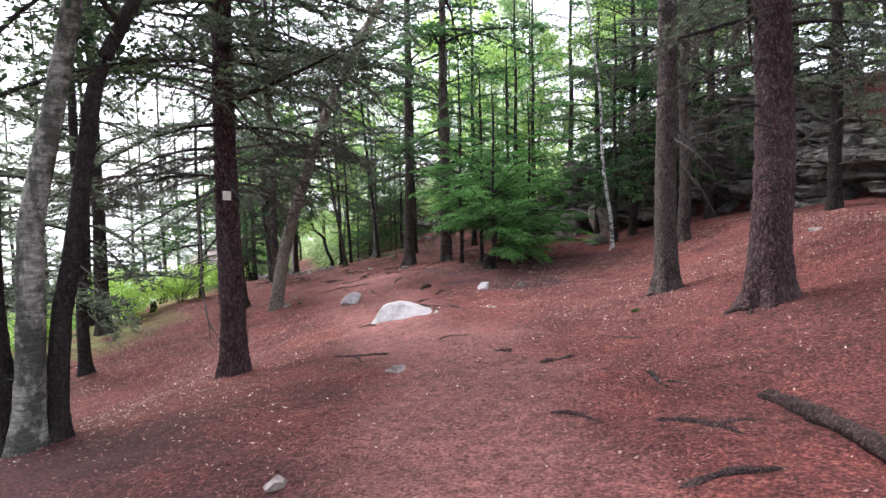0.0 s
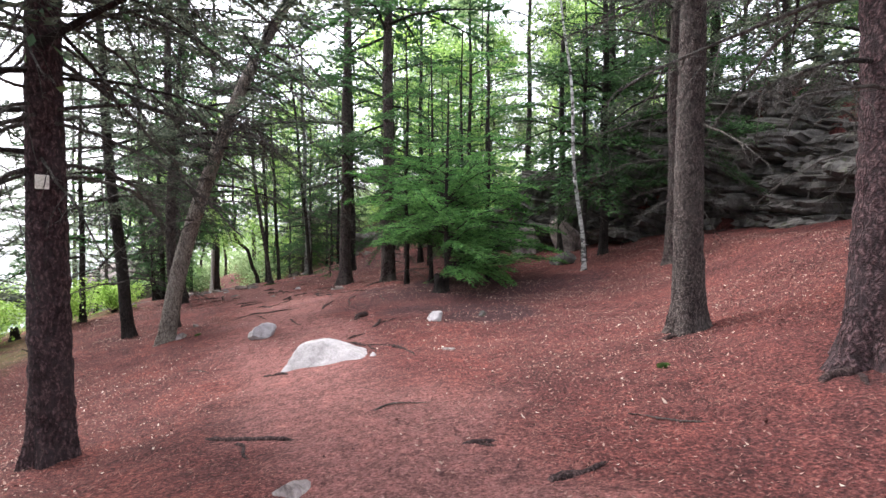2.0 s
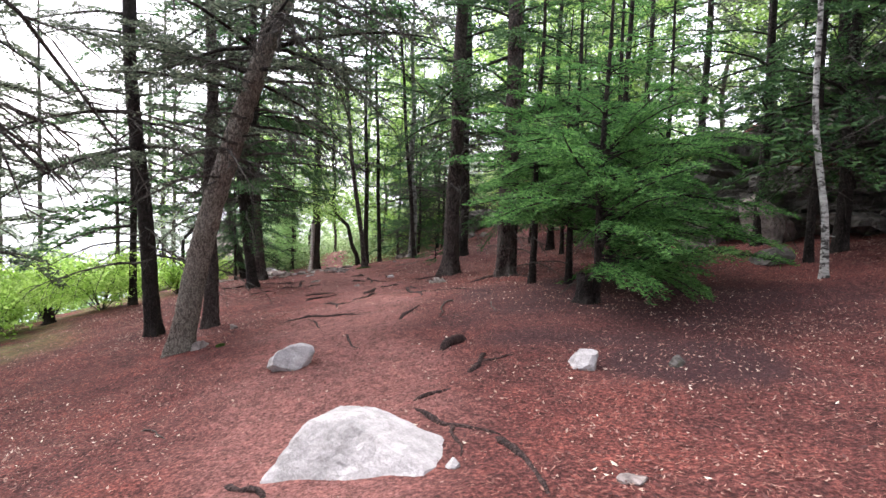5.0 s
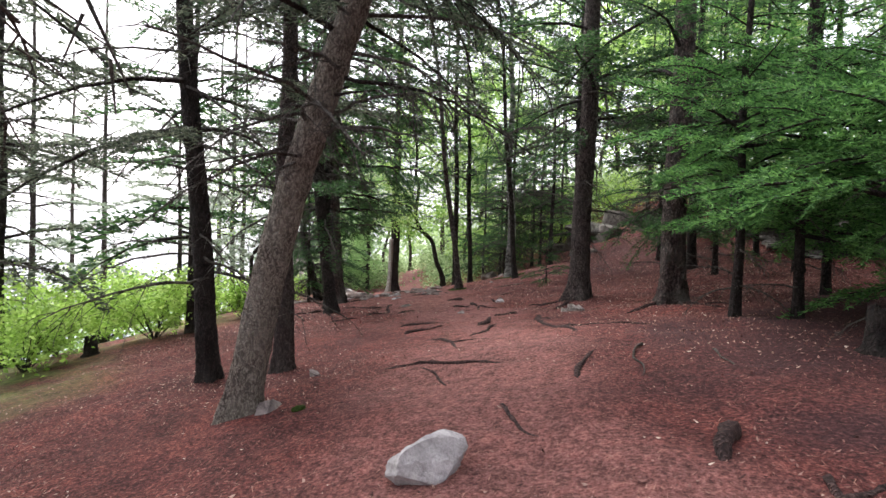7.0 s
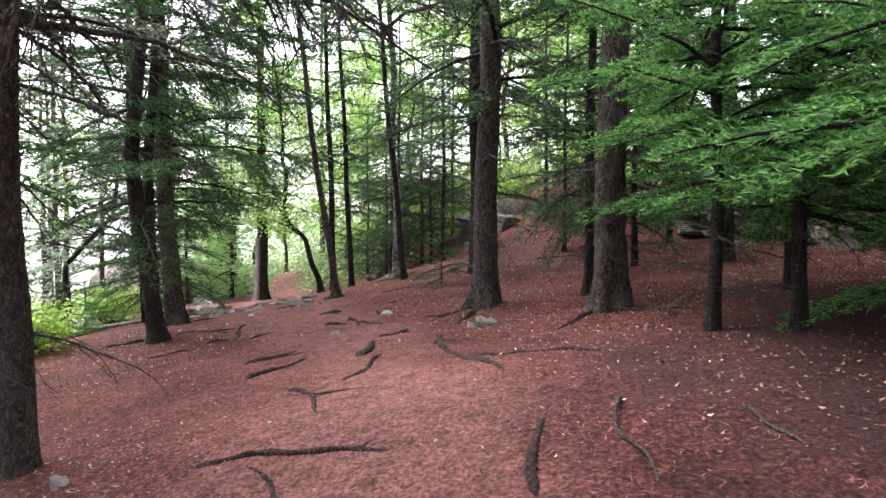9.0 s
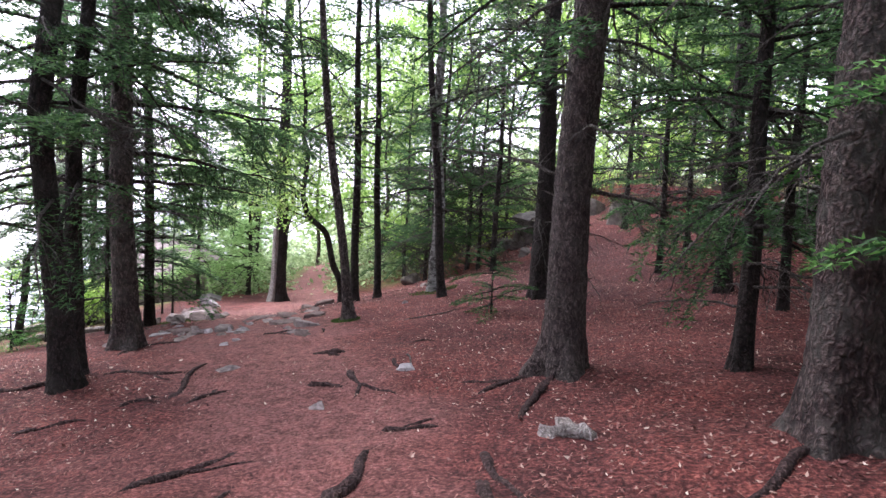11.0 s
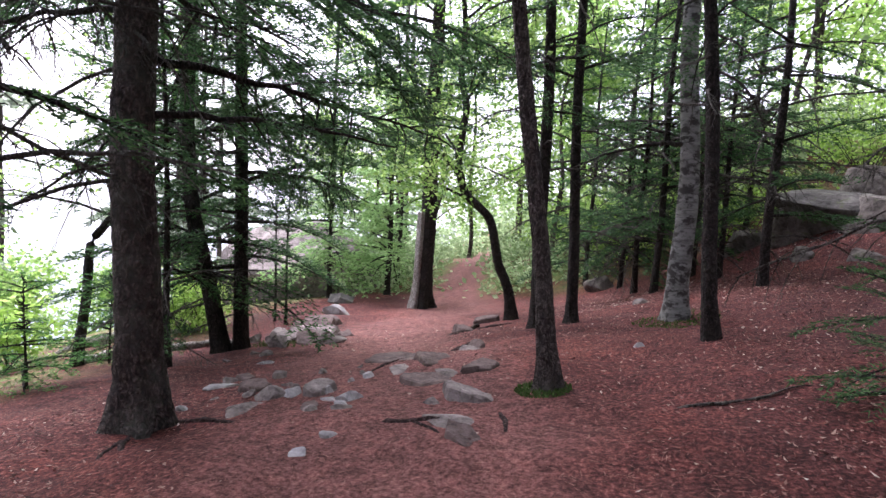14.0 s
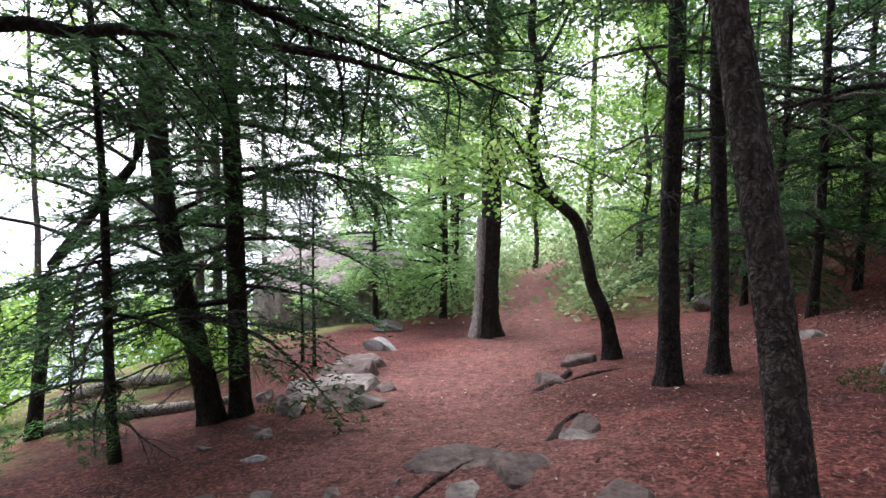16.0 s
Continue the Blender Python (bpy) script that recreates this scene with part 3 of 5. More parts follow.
def build_cliff():
    """The rock face: a sheet of blocks and ledges along the foot of the hill."""
    line, high = np.array(CLIFF_LINE), np.array(CLIFF_HIGH)
    run = np.r_[0, np.cumsum(np.hypot(*np.diff(line, axis=0).T))]
    us, vs = np.arange(0, run[-1] - 2, 0.11), np.linspace(-0.12, 1.06, 60)
    V = []
    for u in us:
        x, y = np.interp(u, run, line[:, 0]), np.interp(u, run, line[:, 1])
        x2, y2 = np.interp(u + 0.3, run, line[:, 0]), np.interp(u + 0.3, run, line[:, 1])
        d = Vector((x2 - x, y2 - y, 0)).normalized()
        out = Vector((d.y, -d.x, 0))
        h, z0 = np.interp(u, run, high), float(base_height(x, y))
        for v in vs:
            p = Vector((x, y, z0 + v * h))
            q = Vector((u * 0.55, 3.0, (v * h + 0.22 * u) * 1.15))
            blocks = noise.cell(q + Vector((0.3 * noise.noise(q * 1.3), 0, 0.2 * noise.noise(q * 1.7))))
            small = noise.cell(q * 2.3)
            tiny = noise.cell(q * 5.1)
            layer = (v * h + 0.16 * u) * 2.6 + 0.5 * noise.noise(Vector((u * 0.7, v * h, 4.0)))
            ledge = noise.cell(Vector((0.35 * u, 7.0, layer))) * 0.34 - 0.30 * math.exp(-((layer % 1.0) / 0.16) ** 2)
            rough = noise.fractal(p * 1.1, 1.0, 2.0, 5)
            lean = -1.25 * max(v, 0) ** 1.3
            undercut = -0.5 * math.exp(-((v - 0.06) / 0.09) ** 2) * (0.5 + 0.5 * noise.noise(Vector((u * 0.5, 0, 0))))
            off = 0.30 + 0.60 * blocks + 0.30 * small + 0.14 * tiny + ledge + 0.25 * rough + lean + undercut
            V.append(p + out * off + Vector((0, 0, 0.15 * blocks)))
    n, m = len(us), len(vs)
    i, j = np.meshgrid(np.arange(n - 1), np.arange(m - 1), indexing="ij")
    f = np.stack([i * m + j, (i + 1) * m + j, (i + 1) * m + j + 1, i * m + j + 1], -1).reshape(-1, 4)
    me = mesh_of("cliff", np.array(V), f, CLIFF, False)
    tagged(new("cliff", me), "dark weathered rock face with ledges and mossy cracks", "cliff", kind="structure")


build_cliff()


# ---------------------------------------------------------------- trees
def trunk_path(height, lean, bend, wave, seed, rings, shape=()):
    """Places of the trunk's middle, from below the ground upwards; lean and bend are sideways metres per metre of height."""
    g = np.random.default_rng(seed)
    h = np.concatenate([np.linspace(-0.25, 5.0, rings), np.linspace(5.3, height, 14)]) if height > 6 else np.linspace(-0.2, height, rings)
    t = np.maximum(h, 0)
    x = lean[0] * t + bend[0] * t * t + wave * np.sin(t * g.uniform(1.2, 1.9) + g.uniform(0, 6)) * np.minimum(t, 1)
    y = lean[1] * t + bend[1] * t * t + wave * np.sin(t * g.uniform(1.2, 1.9) + g.uniform(0, 6)) * np.minimum(t, 1)
    if shape:
        k = np.array([(0, 0, 0), *shape], float)
        for a, col in ((x, 1), (y, 2)):
            fine = np.linspace(-1, height + 1, 600)
            way = np.interp(np.maximum(fine, 0), k[:, 0], k[:, col])
            n = max(3, int(0.22 / (fine[1] - fine[0])))
            soft = np.convolve(np.pad(way, n, "edge"), np.ones(n) / n, "same")[n:-n]
            a += np.interp(t, fine, soft) - np.interp(0, fine, soft)
    return np.stack([x, y, h], 1)


def trunk_mesh(name, path, dia, height, mat, seed, flare=0.7, sides=20, top=0.25, stubs=1.0):
    g = np.random.default_rng(seed)
    h = np.maximum(path[:, 2], 0)
    r = dia / 2 * (1 - (1 - top) * np.clip(h / height, 0, 1))
    k, ph, k2, ph2 = g.integers(3, 6), g.uniform(0, 6), g.integers(6, 9), g.uniform(0, 6)
    tab = g.uniform(-1, 1, (len(path), sides))
    tab = 0.5 * tab + 0.5 * (np.roll(tab, 1, 0) + np.roll(tab, 1, 1)) / 2

    rise = np.cumsum(g.uniform(0.16, 0.42, 60))
    near = np.abs(path[:, 2][:, None] - rise[None, :]).min(1)
    whorl = 0.055 * np.exp(-(near / 0.035) ** 2) * g.uniform(0.3, 1.2, len(path)) * (path[:, 2] > 0.5)

    def lobes(i, th):
        e = np.exp(-np.maximum(path[i, 2], -0.1) / (0.16 + dia * 0.25))
        return 1 + flare * e * (0.75 + 0.55 * np.cos(k * th + ph) + 0.2 * np.cos(k2 * th + ph2)) + 0.075 * tab + 0.03 * np.cos(3 * th + ph2) + whorl[i]

    v, f = tube(path, r, sides, lobes)
    soup = Soup()
    soup.add(v, f)
    for _ in range(int(34 * stubs)):
        h, a, ln = g.uniform(0.5, min(6.0, height * 0.8)), g.uniform(0, 6.28), g.uniform(0.03, 0.10)
        o = on_path(path, h)
        q = dia / 2 * (1 - (1 - top) * h / height)
        d = np.array([math.cos(a), math.sin(a), g.uniform(-0.2, 0.5)])
        twig_mesh(soup, o + d * q * 0.8, o + d * (q + ln), g.uniform(0.006, 0.014))
    return soup.mesh(name, mat)


def on_path(path, h):
    return np.array([np.interp(h, path[:, 2], path[:, k]) for k in range(3)])


def over_trail(line, at, headroom=2.1, half=0.8):
    """Whether a bough would hang into the walkers' way."""
    p = line + np.array(at)
    low = p[:, 2] - ground_z(p[:, 0], p[:, 1]) < headroom
    return bool(np.any(low & (trail_distance(p[:, 0], p[:, 1]) < half)))


def put_boughs(path, dia, height, spec, seed, far=False, at=(0, 0, 0)):
    """Green boughs between two heights: the needles and the wood that carries them."""
    lo, hi, count, len_lo, len_hi, keep = spec
    g = np.random.default_rng(seed)
    needles, wood = [], Soup()
    hs = lo + (hi - lo) * np.sort(g.uniform(0, 1, count))
    a = g.uniform(0, 6.28)
    for h in hs:
        a += 2.4 + g.normal(0, 0.35)
        ang = a
        if keep is not None:
            ang = radians(keep[0]) + radians(keep[1]) * g.uniform(-1, 1)
        u = (h - lo) / max(hi - lo, 0.1)
        ln = (len_lo + (len_hi - len_lo) * u) * g.uniform(0.7, 1.15)
        seg, tri, axis = bough_for(ln, far or h > 5.4, g)
        R = turn_z(ang) @ pitch_y(-radians(g.uniform(-24, 20) + 20 * u)) @ np.diag([ln, ln * g.uniform(0.75, 1.0), ln])
        o = on_path(path, h)
        if h < 5 and over_trail(axis @ R.T + o, at):
            continue
        needles.append(tri.reshape(-1, 3) @ R.T + o)
        v, f = tube(axis[::2] @ R.T + o, np.linspace(0.016, 0.003, 5) * max(ln, 0.6), 4)
        wood.add(v, f)
    v = np.concatenate(needles)
    return v, np.arange(len(v)).reshape(-1, 3), wood


def put_dead(path, spec, seed, at=(0, 0, 0)):
    lo, hi, count, len_lo, len_hi, keep = spec
    g = np.random.default_rng(seed + 500)
    wood = Soup()
    a = g.uniform(0, 6.28)
    for h in lo + (hi - lo) * np.sort(g.uniform(0, 1, count)):
        a += 2.4 + g.normal(0, 0.5)
        ang = a if keep is None else radians(keep[0] + keep[1] * g.uniform(-1, 1))
        ln = g.uniform(len_lo, len_hi)
        axis, seg = DEAD[g.integers(len(DEAD))]
        R = turn_z(ang) @ pitch_y(-radians(g.uniform(-22, 18))) * ln
        o = on_path(path, h)
        if over_trail(axis @ R.T + o, at):
            continue
        v, f = tube(axis @ R.T + o, np.linspace(0.014, 0.004, 8) * (0.6 + 0.5 * ln), 5)
        wood.add(v, f)
        for p, q, r in seg:
            twig_mesh(wood, R @ p + o, R @ q + o, r * (0.6 + 0.4 * ln))
    return wood


PATHS = {}


def tree(name, x, y, dia, height, label, category="tree", bark=None, lean=(0, 0), bend=(0, 0), wave=0.02, seed=1, flare=0.38, boughs=(), dead=(),
         needles=None, far=False, rings=104, sides=24, top=0.25, group="conifers along the trail", shape=()):
    root = tagged(new(name), label, category, group)
    root.location = (x, y, gz(x, y))
    path = PATHS[root.name] = trunk_path(height, lean, bend, wave, seed, rings, shape)
    part("trunk", trunk_mesh("trunk", path, dia, height, bark or BARK, seed, flare, sides, top), root)
    vs, fs, n, wood = [], [], 0, Soup()
    for k, spec in enumerate(boughs):
        v, f, w = put_boughs(path, dia, height, spec, seed * 13 + k, far, root.location)
        vs.append(v)
        fs.append(f + n)
        n += len(v)
        for a, b in zip(w.v, w.f):
            wood.v.append(a)
            wood.f.append(b + wood.n)
        wood.n += w.n
    if vs:
        tagged(part("crown", mesh_of("crown", np.concatenate(vs), np.concatenate(fs), needles or NEEDLE, False), root, "drooping green needle boughs"), kind="stuff")
        tagged(part("branch_wood", wood.mesh("branch_wood", BARK_DARK), root), kind="stuff")
    if dead:
        dw = Soup()
        for k, spec in enumerate(dead):
            w = put_dead(path, spec, seed * 17 + k, root.location)
            for a, b in zip(w.v, w.f):
                dw.v.append(a)
                dw.f.append(b + dw.n)
            dw.n += w.n
        tagged(part("twig_tangle", dw.mesh("twig_tangle", DEAD_WOOD), root, "bare grey dead twigs"), kind="stuff")
    return root


def limb(root, h, angle, length, droop, radius, seed, mat=None, from_part=0.35, twigs=14, rise=0.1, dry=False):
    """One heavy limb of a tree, with hanging side boughs."""
    g = np.random.default_rng(seed)
    s = np.linspace(0, 1, 14)
    sway = 0.05 * length * np.sin(s * g.uniform(3, 6) + g.uniform(0, 6)) * s
    line = np.stack([s * length, sway, (rise * s - droop * s * s) * length + g.normal(0, 0.012, 14) * length * 0.4], 1)
    R = turn_z(radians(angle))
    line = line @ R.T + on_path(PATHS[root.name], h)
    v, f = tube(line, np.linspace(radius, radius * 0.2, 14), 7)
    wood = part("limb", mesh_of("limb", v, f, BARK_DARK), root)
    needles, twig = [], Soup()
    for q in np.linspace(from_part, 1.0, twigs):
        o = np.array([np.interp(q, s, line[:, k]) for k in range(3)])
        side = g.choice((-1, 1)) if q < 0.97 else 0
        ang = radians(angle) + side * radians(g.uniform(30, 75))
        ln = length * (0.42 - 0.22 * q) * g.uniform(0.7, 1.2)
        for tilt in (g.uniform(5, 45), g.uniform(0, 15), g.uniform(-15, -5)):
            M = turn_z(ang) @ pitch_y(radians(tilt)) * ln
            blocked = over_trail(np.array([o, o + M @ np.array([0.5, 0, -0.1]), o + M @ np.array([1.0, 0, -0.3])]), root.location, 1.9, 0.6)
            if not blocked:
                break
        if blocked:
            continue
        if dry:
            axis, seg = DEAD[g.integers(len(DEAD))]
            v, f = tube(axis @ M.T + o, np.linspace(0.011, 0.003, 8), 5)
            twig.add(v, f)
            for a, e, r in seg:
                twig_mesh(twig, M @ a + o, M @ e + o, r)
        else:
            seg, tri, axis = bough_for(ln, False, g)
            needles.append(tri.reshape(-1, 3) @ M.T + o)
            v, f = tube(axis[::2] @ M.T + o, np.linspace(0.010, 0.003, 5), 4)
            twig.add(v, f)
    tagged(part("side_spray", twig.mesh("side_spray", DEAD_WOOD if dry else BARK_DARK), wood), kind="stuff")
    if needles:
        v = np.concatenate(needles)
        tagged(part("needles", mesh_of("needles", v, np.arange(len(v)).reshape(-1, 3), mat or NEEDLE, False), wood), kind="stuff")


def leaf_cloud(g, centres, radius, count, size, squash=0.7):
    """Small folded leaves scattered in clumps round the given places."""
    c = centres[g.integers(len(centres), size=count)]
    p = c + g.normal(0, 1, (count, 3)) * radius * np.array([1, 1, squash])
    s = size * g.uniform(0.6, 1.3, (count, 1))
    a = g.normal(0, 1, (count, 3))
    a[:, 2] *= 0.5
    a /= np.linalg.norm(a, axis=1)[:, None]
    b = np.cross(a, g.normal(0, 1, (count, 3)))
    b /= np.linalg.norm(b, axis=1)[:, None] + 1e-9
    nrm = np.cross(a, b)
    v = np.stack([p, p + (a * 0.5 + b * 0.32 + nrm * 0.08) * s, p + a * s, p + (a * 0.5 - b * 0.32 + nrm * 0.08) * s], 1)
    return v.reshape(-1, 3), np.arange(count * 4).reshape(-1, 4)


def leafy_tree(x, y, dia, height, label, seed, leaves=5000, leaf=0.07, lo=0.35, reach=1.8, mat=None, bark=None, lean=(0, 0), name="broadleaf_tree", wave=0.08, limbs=9, shape=(), rings=30):
    g = np.random.default_rng(seed)
    root = tagged(new(name), label, "tree", "broadleaf trees among the conifers")
    root.location = (x, y, gz(x, y))
    path = PATHS[root.name] = trunk_path(height, lean, (0, 0), wave, seed, rings, shape)
    part("trunk", trunk_mesh("trunk", path, dia, height, bark or BARK_GREY, seed, 0.5, 14, 0.2, 0.2), root)
    wood, ends = Soup(), []
    for h in np.linspace(lo, 0.97, limbs) * height:
        ang, ln = g.uniform(0, 6.28), reach * g.uniform(0.6, 1.2) * (1.1 - 0.6 * h / height)
        o = on_path(path, h)
        d = np.array([math.cos(ang), math.sin(ang), g.uniform(0.2, 0.8)])
        s = np.linspace(0, 1, 6)[:, None]
        limb = o + s * d * ln + np.array([0, 0, -0.18]) * s * s * ln + g.normal(0, 0.05, (6, 3)) * s
        v, f = tube(limb, np.linspace(0.03, 0.006, 6) * (0.5 + dia * 2), 5)
        wood.add(v, f)
        for q in (2, 3, 4, 5):
            for _ in range(3):
                e = limb[q] + g.normal(0, 0.3, 3) * ln * 0.6
                twig_mesh(wood, limb[q], e, 0.007)
                ends.append(e)
    tagged(part("branch_wood", wood.mesh("branch_wood", BARK_DARK), root), kind="stuff")
    v, f = leaf_cloud(g, np.array(ends), 0.26, leaves, leaf)
    tagged(part("crown", mesh_of("crown", v, f, mat or LEAF_GREEN, False), root, "light green leaves with gaps of sky"), kind="stuff")
    return root


def shrub(x, y, size, seed, label, leaves=2500, mat=None):
    g = np.random.default_rng(seed)
    root = tagged(new("shrub"), label, "shrub", "shrubs below the trail")
    root.location = (x, y, gz(x, y))
    wood, ends = Soup(), []
    for _ in range(16):
        a, r = g.uniform(0, 6.28), g.uniform(0.2, 1) * size
        e = np.array([math.cos(a) * r, math.sin(a) * r, size * g.uniform(0.35, 1.1)])
        m = e * 0.5 + np.array([0, 0, 0.12])
        v, f = tube(np.array([[0, 0, -0.05], m, e]), [0.012, 0.008, 0.003], 4)
        wood.add(v, f)
        ends += [m, e, (m + e) / 2]
    tagged(part("stem_tangle", wood.mesh("stem_tangle", BARK_DARK), root), kind="stuff")
    v, f = leaf_cloud(g, np.array(ends), size * 0.18, leaves, 0.08)
    tagged(part("leaves", mesh_of("leaves", v, f, mat or LEAF_GREEN, False), root), kind="stuff")


S = "spruce_tree"
ALL = None
# by the start of the walk
# its second bough set, from 6.6 m, is unseen canopy added for shade
marked_spruce = tree(S, -2.19, 9.12, 0.38, 14, "dark scaly spruce with a small trail marker and dead lower limbs", lean=(-0.005, 0), seed=3, bark=BARK_RED, needles=NEEDLE_DIM,
     boughs=[(3.6, 12, 60, 2.8, 1.2, ALL), (6.6, 12, 26, 3.2, 2.2, ALL)], dead=[(2.7, 6.0, 60, 1.0, 2.8, ALL)])
tree(S, -8.46, 15.24, 0.36, 13, "slim dark spruce standing on the falling slope", seed=4, bark=BARK_DARK, needles=NEEDLE_DIM,
     boughs=[(3.2, 12, 42, 2.6, 1.0, ALL)], dead=[(1.8, 5, 20, 1.2, 2.2, ALL)])
# boughs of the second set hang above the view to darken the floor
red_spruce = tree(S, 4.95, 8.05, 0.46, 16, "thick reddish spruce with flaking bark and broken limbs", lean=(0.005, 0), seed=5, bark=BARK_RED, needles=NEEDLE_DIM, flare=0.55,
     boughs=[(3.9, 13, 50, 2.8, 1.4, ALL), (6.6, 12, 22, 3.2, 2.4, ALL)], dead=[(2.0, 6, 30, 1.2, 2.6, ALL)], sides=28)
tree(S, 4.38, 10.25, 0.34, 15, "straight grey-brown spruce trunk with sparse stubs", seed=6, bark=BARK_GREY, needles=NEEDLE_DIM, flare=0.55,
     boughs=[(4.0, 13, 46, 2.6, 1.4, ALL)], dead=[(2.4, 5.5, 10, 0.6, 1.6, ALL)])
tree(S, 6.27, 15.31, 0.29, 12, "slim spruce in front of the rock face", seed=7, needles=NEEDLE_DIM,
     boughs=[(2.6, 11, 40, 2.2, 1.0, ALL)], dead=[(1.0, 4, 16, 0.8, 1.8, ALL)])
# out of view; added to keep light off the floor on the left
tree(S, -5.5, 7.3, 0.30, 12, "unseen dark spruce added to shade the ground by the beeches", seed=18, bark=BARK_DARK, needles=NEEDLE_DIM, far=True, boughs=[(1.6, 11.5, 60, 2.6, 1.0, ALL)], rings=24, sides=12)
# about the pale rock
tree(S, -5.04, 16.1, 0.25, 12, "slim dark conifer leaning outwards beside a thick leaning trunk", lean=(-0.10, -0.02), bend=(0.004, 0), seed=8, bark=BARK_DARK, needles=NEEDLE_DIM,
     boughs=[(2.4, 11, 44, 2.2, 0.9, ALL)], dead=[(1.2, 4, 18, 0.8, 1.8, ALL)])
leaning_spruce = tree(S, -3.70, 14.85, 0.32, 13, "thick grey spruce leaning over the trail", lean=(0.15, 0.04), bend=(0.028, 0.004), seed=9, bark=BARK_FLAKED, needles=NEEDLE_DIM, flare=0.35,
     boughs=[(3.4, 11, 46, 2.2, 1.0, ALL)], dead=[(2.2, 6.4, 70, 0.7, 2.2, ALL)])
tree(S, -4.18, 16.3, 0.225, 11, "straight slender trunk behind the leaning spruce", lean=(-0.01, 0), seed=10, bark=BARK_GREY, needles=NEEDLE_DIM,
     boughs=[(3.0, 10, 28, 1.6, 0.8, ALL)], dead=[(1.6, 4, 10, 0.5, 1.2, ALL)])
twin_spruce = tree(S, -5.74, 20.42, 0.225, 12, "dark spruce stem of a pair with spreading roots", shape=((1.43, -0.21, 0.03), (2.6, -0.38, 0.06), (3.4, -0.36, 0.12), (12, 0.3, 0.3)), seed=11, bark=BARK_DARK, needles=NEEDLE,
     boughs=[(1.9, 11, 46, 1.9, 0.9, ALL)], dead=[(1.2, 4, 14, 0.7, 1.6, ALL)], flare=0.6)
tree(S, -6.02, 20.86, 0.17, 11, "second slimmer dark stem of a spruce pair", shape=((1.4, -0.14, 0.05), (2.5, -0.16, 0.1), (3.7, -0.1, 0.2), (11, 0.3, 0.4)), seed=12, bark=BARK_DARK, needles=NEEDLE,
     boughs=[(2.0, 10, 36, 1.7, 0.8, ALL)], dead=[(1.2, 4, 12, 0.7, 1.5, ALL)], flare=0.5)
# second bough set: added out of view overhead to shade the trail
trail_spruce = tree(S, -6.52, 22.22, 0.30, 15, "upright spruce with ringed bark and wide low boughs over the trail", shape=((1.73, -0.19, 0.06), (2.84, -0.25, 0.13), (15, -0.8, 0.4)), flare=0.6, seed=13, bark=BARK, needles=NEEDLE,
     boughs=[(2.7, 13, 44, 2.4, 1.0, ALL), (6.6, 13, 22, 3.0, 2.0, ALL)], dead=[(1.3, 3.5, 14, 0.7, 1.7, ALL)])
# extra boughs from 6.4 m are an unseen shade canopy
tree(S, -1.15, 20.85, 0.34, 16, "tall straight spruce with plated bark beside the trail", lean=(0.01, 0.0), seed=14, bark=BARK_GREY, needles=NEEDLE,
     boughs=[(2.8, 14, 44, 2.2, 1.1, ALL), (6.4, 12, 16, 3.0, 2.2, ALL)], dead=[(1.4, 4, 18, 0.8, 1.9, ALL)], flare=0.75, sides=28)
# extra high boughs, out of view, added to shade the thicket floor
tree(S, 0.24, 19.05, 0.33, 15, "stout grey spruce rising out of young green boughs", seed=16, bark=BARK, needles=NEEDLE, flare=0.6, sides=28,
     boughs=[(2.6, 13, 44, 2.2, 1.1, ALL), (6.4, 12, 30, 3.2, 2.2, ALL)], dead=[(1.0, 3.2, 14, 0.6, 1.5, ALL)])
tree(S, 0.25, 20.7, 0.15, 7, "thin dark sapling among young spruces", seed=17, bark=BARK_DARK, needles=NEEDLE,
     boughs=[(0.9, 6.5, 40, 1.4, 0.5, ALL)], dead=[(0.5, 2.5, 12, 0.5, 1.1, ALL)], rings=30)
for k, (x, y, d, h, lo, n, l0, l1) in enumerate([(1.72, 15.85, 0.11, 4.4, 0.3, 116, 1.5, 0.4), (0.80, 17.6, 0.11, 6.0, 1.2, 60, 1.4, 0.4), (1.39, 17.45, 0.11, 5.4, 0.9, 66, 1.5, 0.4),
                                                  (2.7, 17.1, 0.10, 4.6, 0.4, 74, 1.6, 0.4), (2.2, 19.4, 0.12, 6.5, 0.7, 56, 1.6, 0.5)]):
    tree("young_spruce", x, y, d, h, "young spruce with dense bright green drooping boughs", "young spruce", seed=30 + k, bark=BARK_DARK, needles=NEEDLE_BRIGHT,
         boughs=[(lo, lo + 0.9, int(n * 0.26), l0, l0, (5, 85) if k == 0 else ALL), (lo + 0.9, lo + 1.7, int(n * 0.26), l0, l0 * 0.8, ALL), (lo + 1.5, h * 0.96, int(n * 0.3), l0 * 0.7, l1, ALL)], rings=26, sides=12, dead=[(0.3, 1.6, 8, 0.4, 0.9, ALL)], group="young spruces in a thicket")
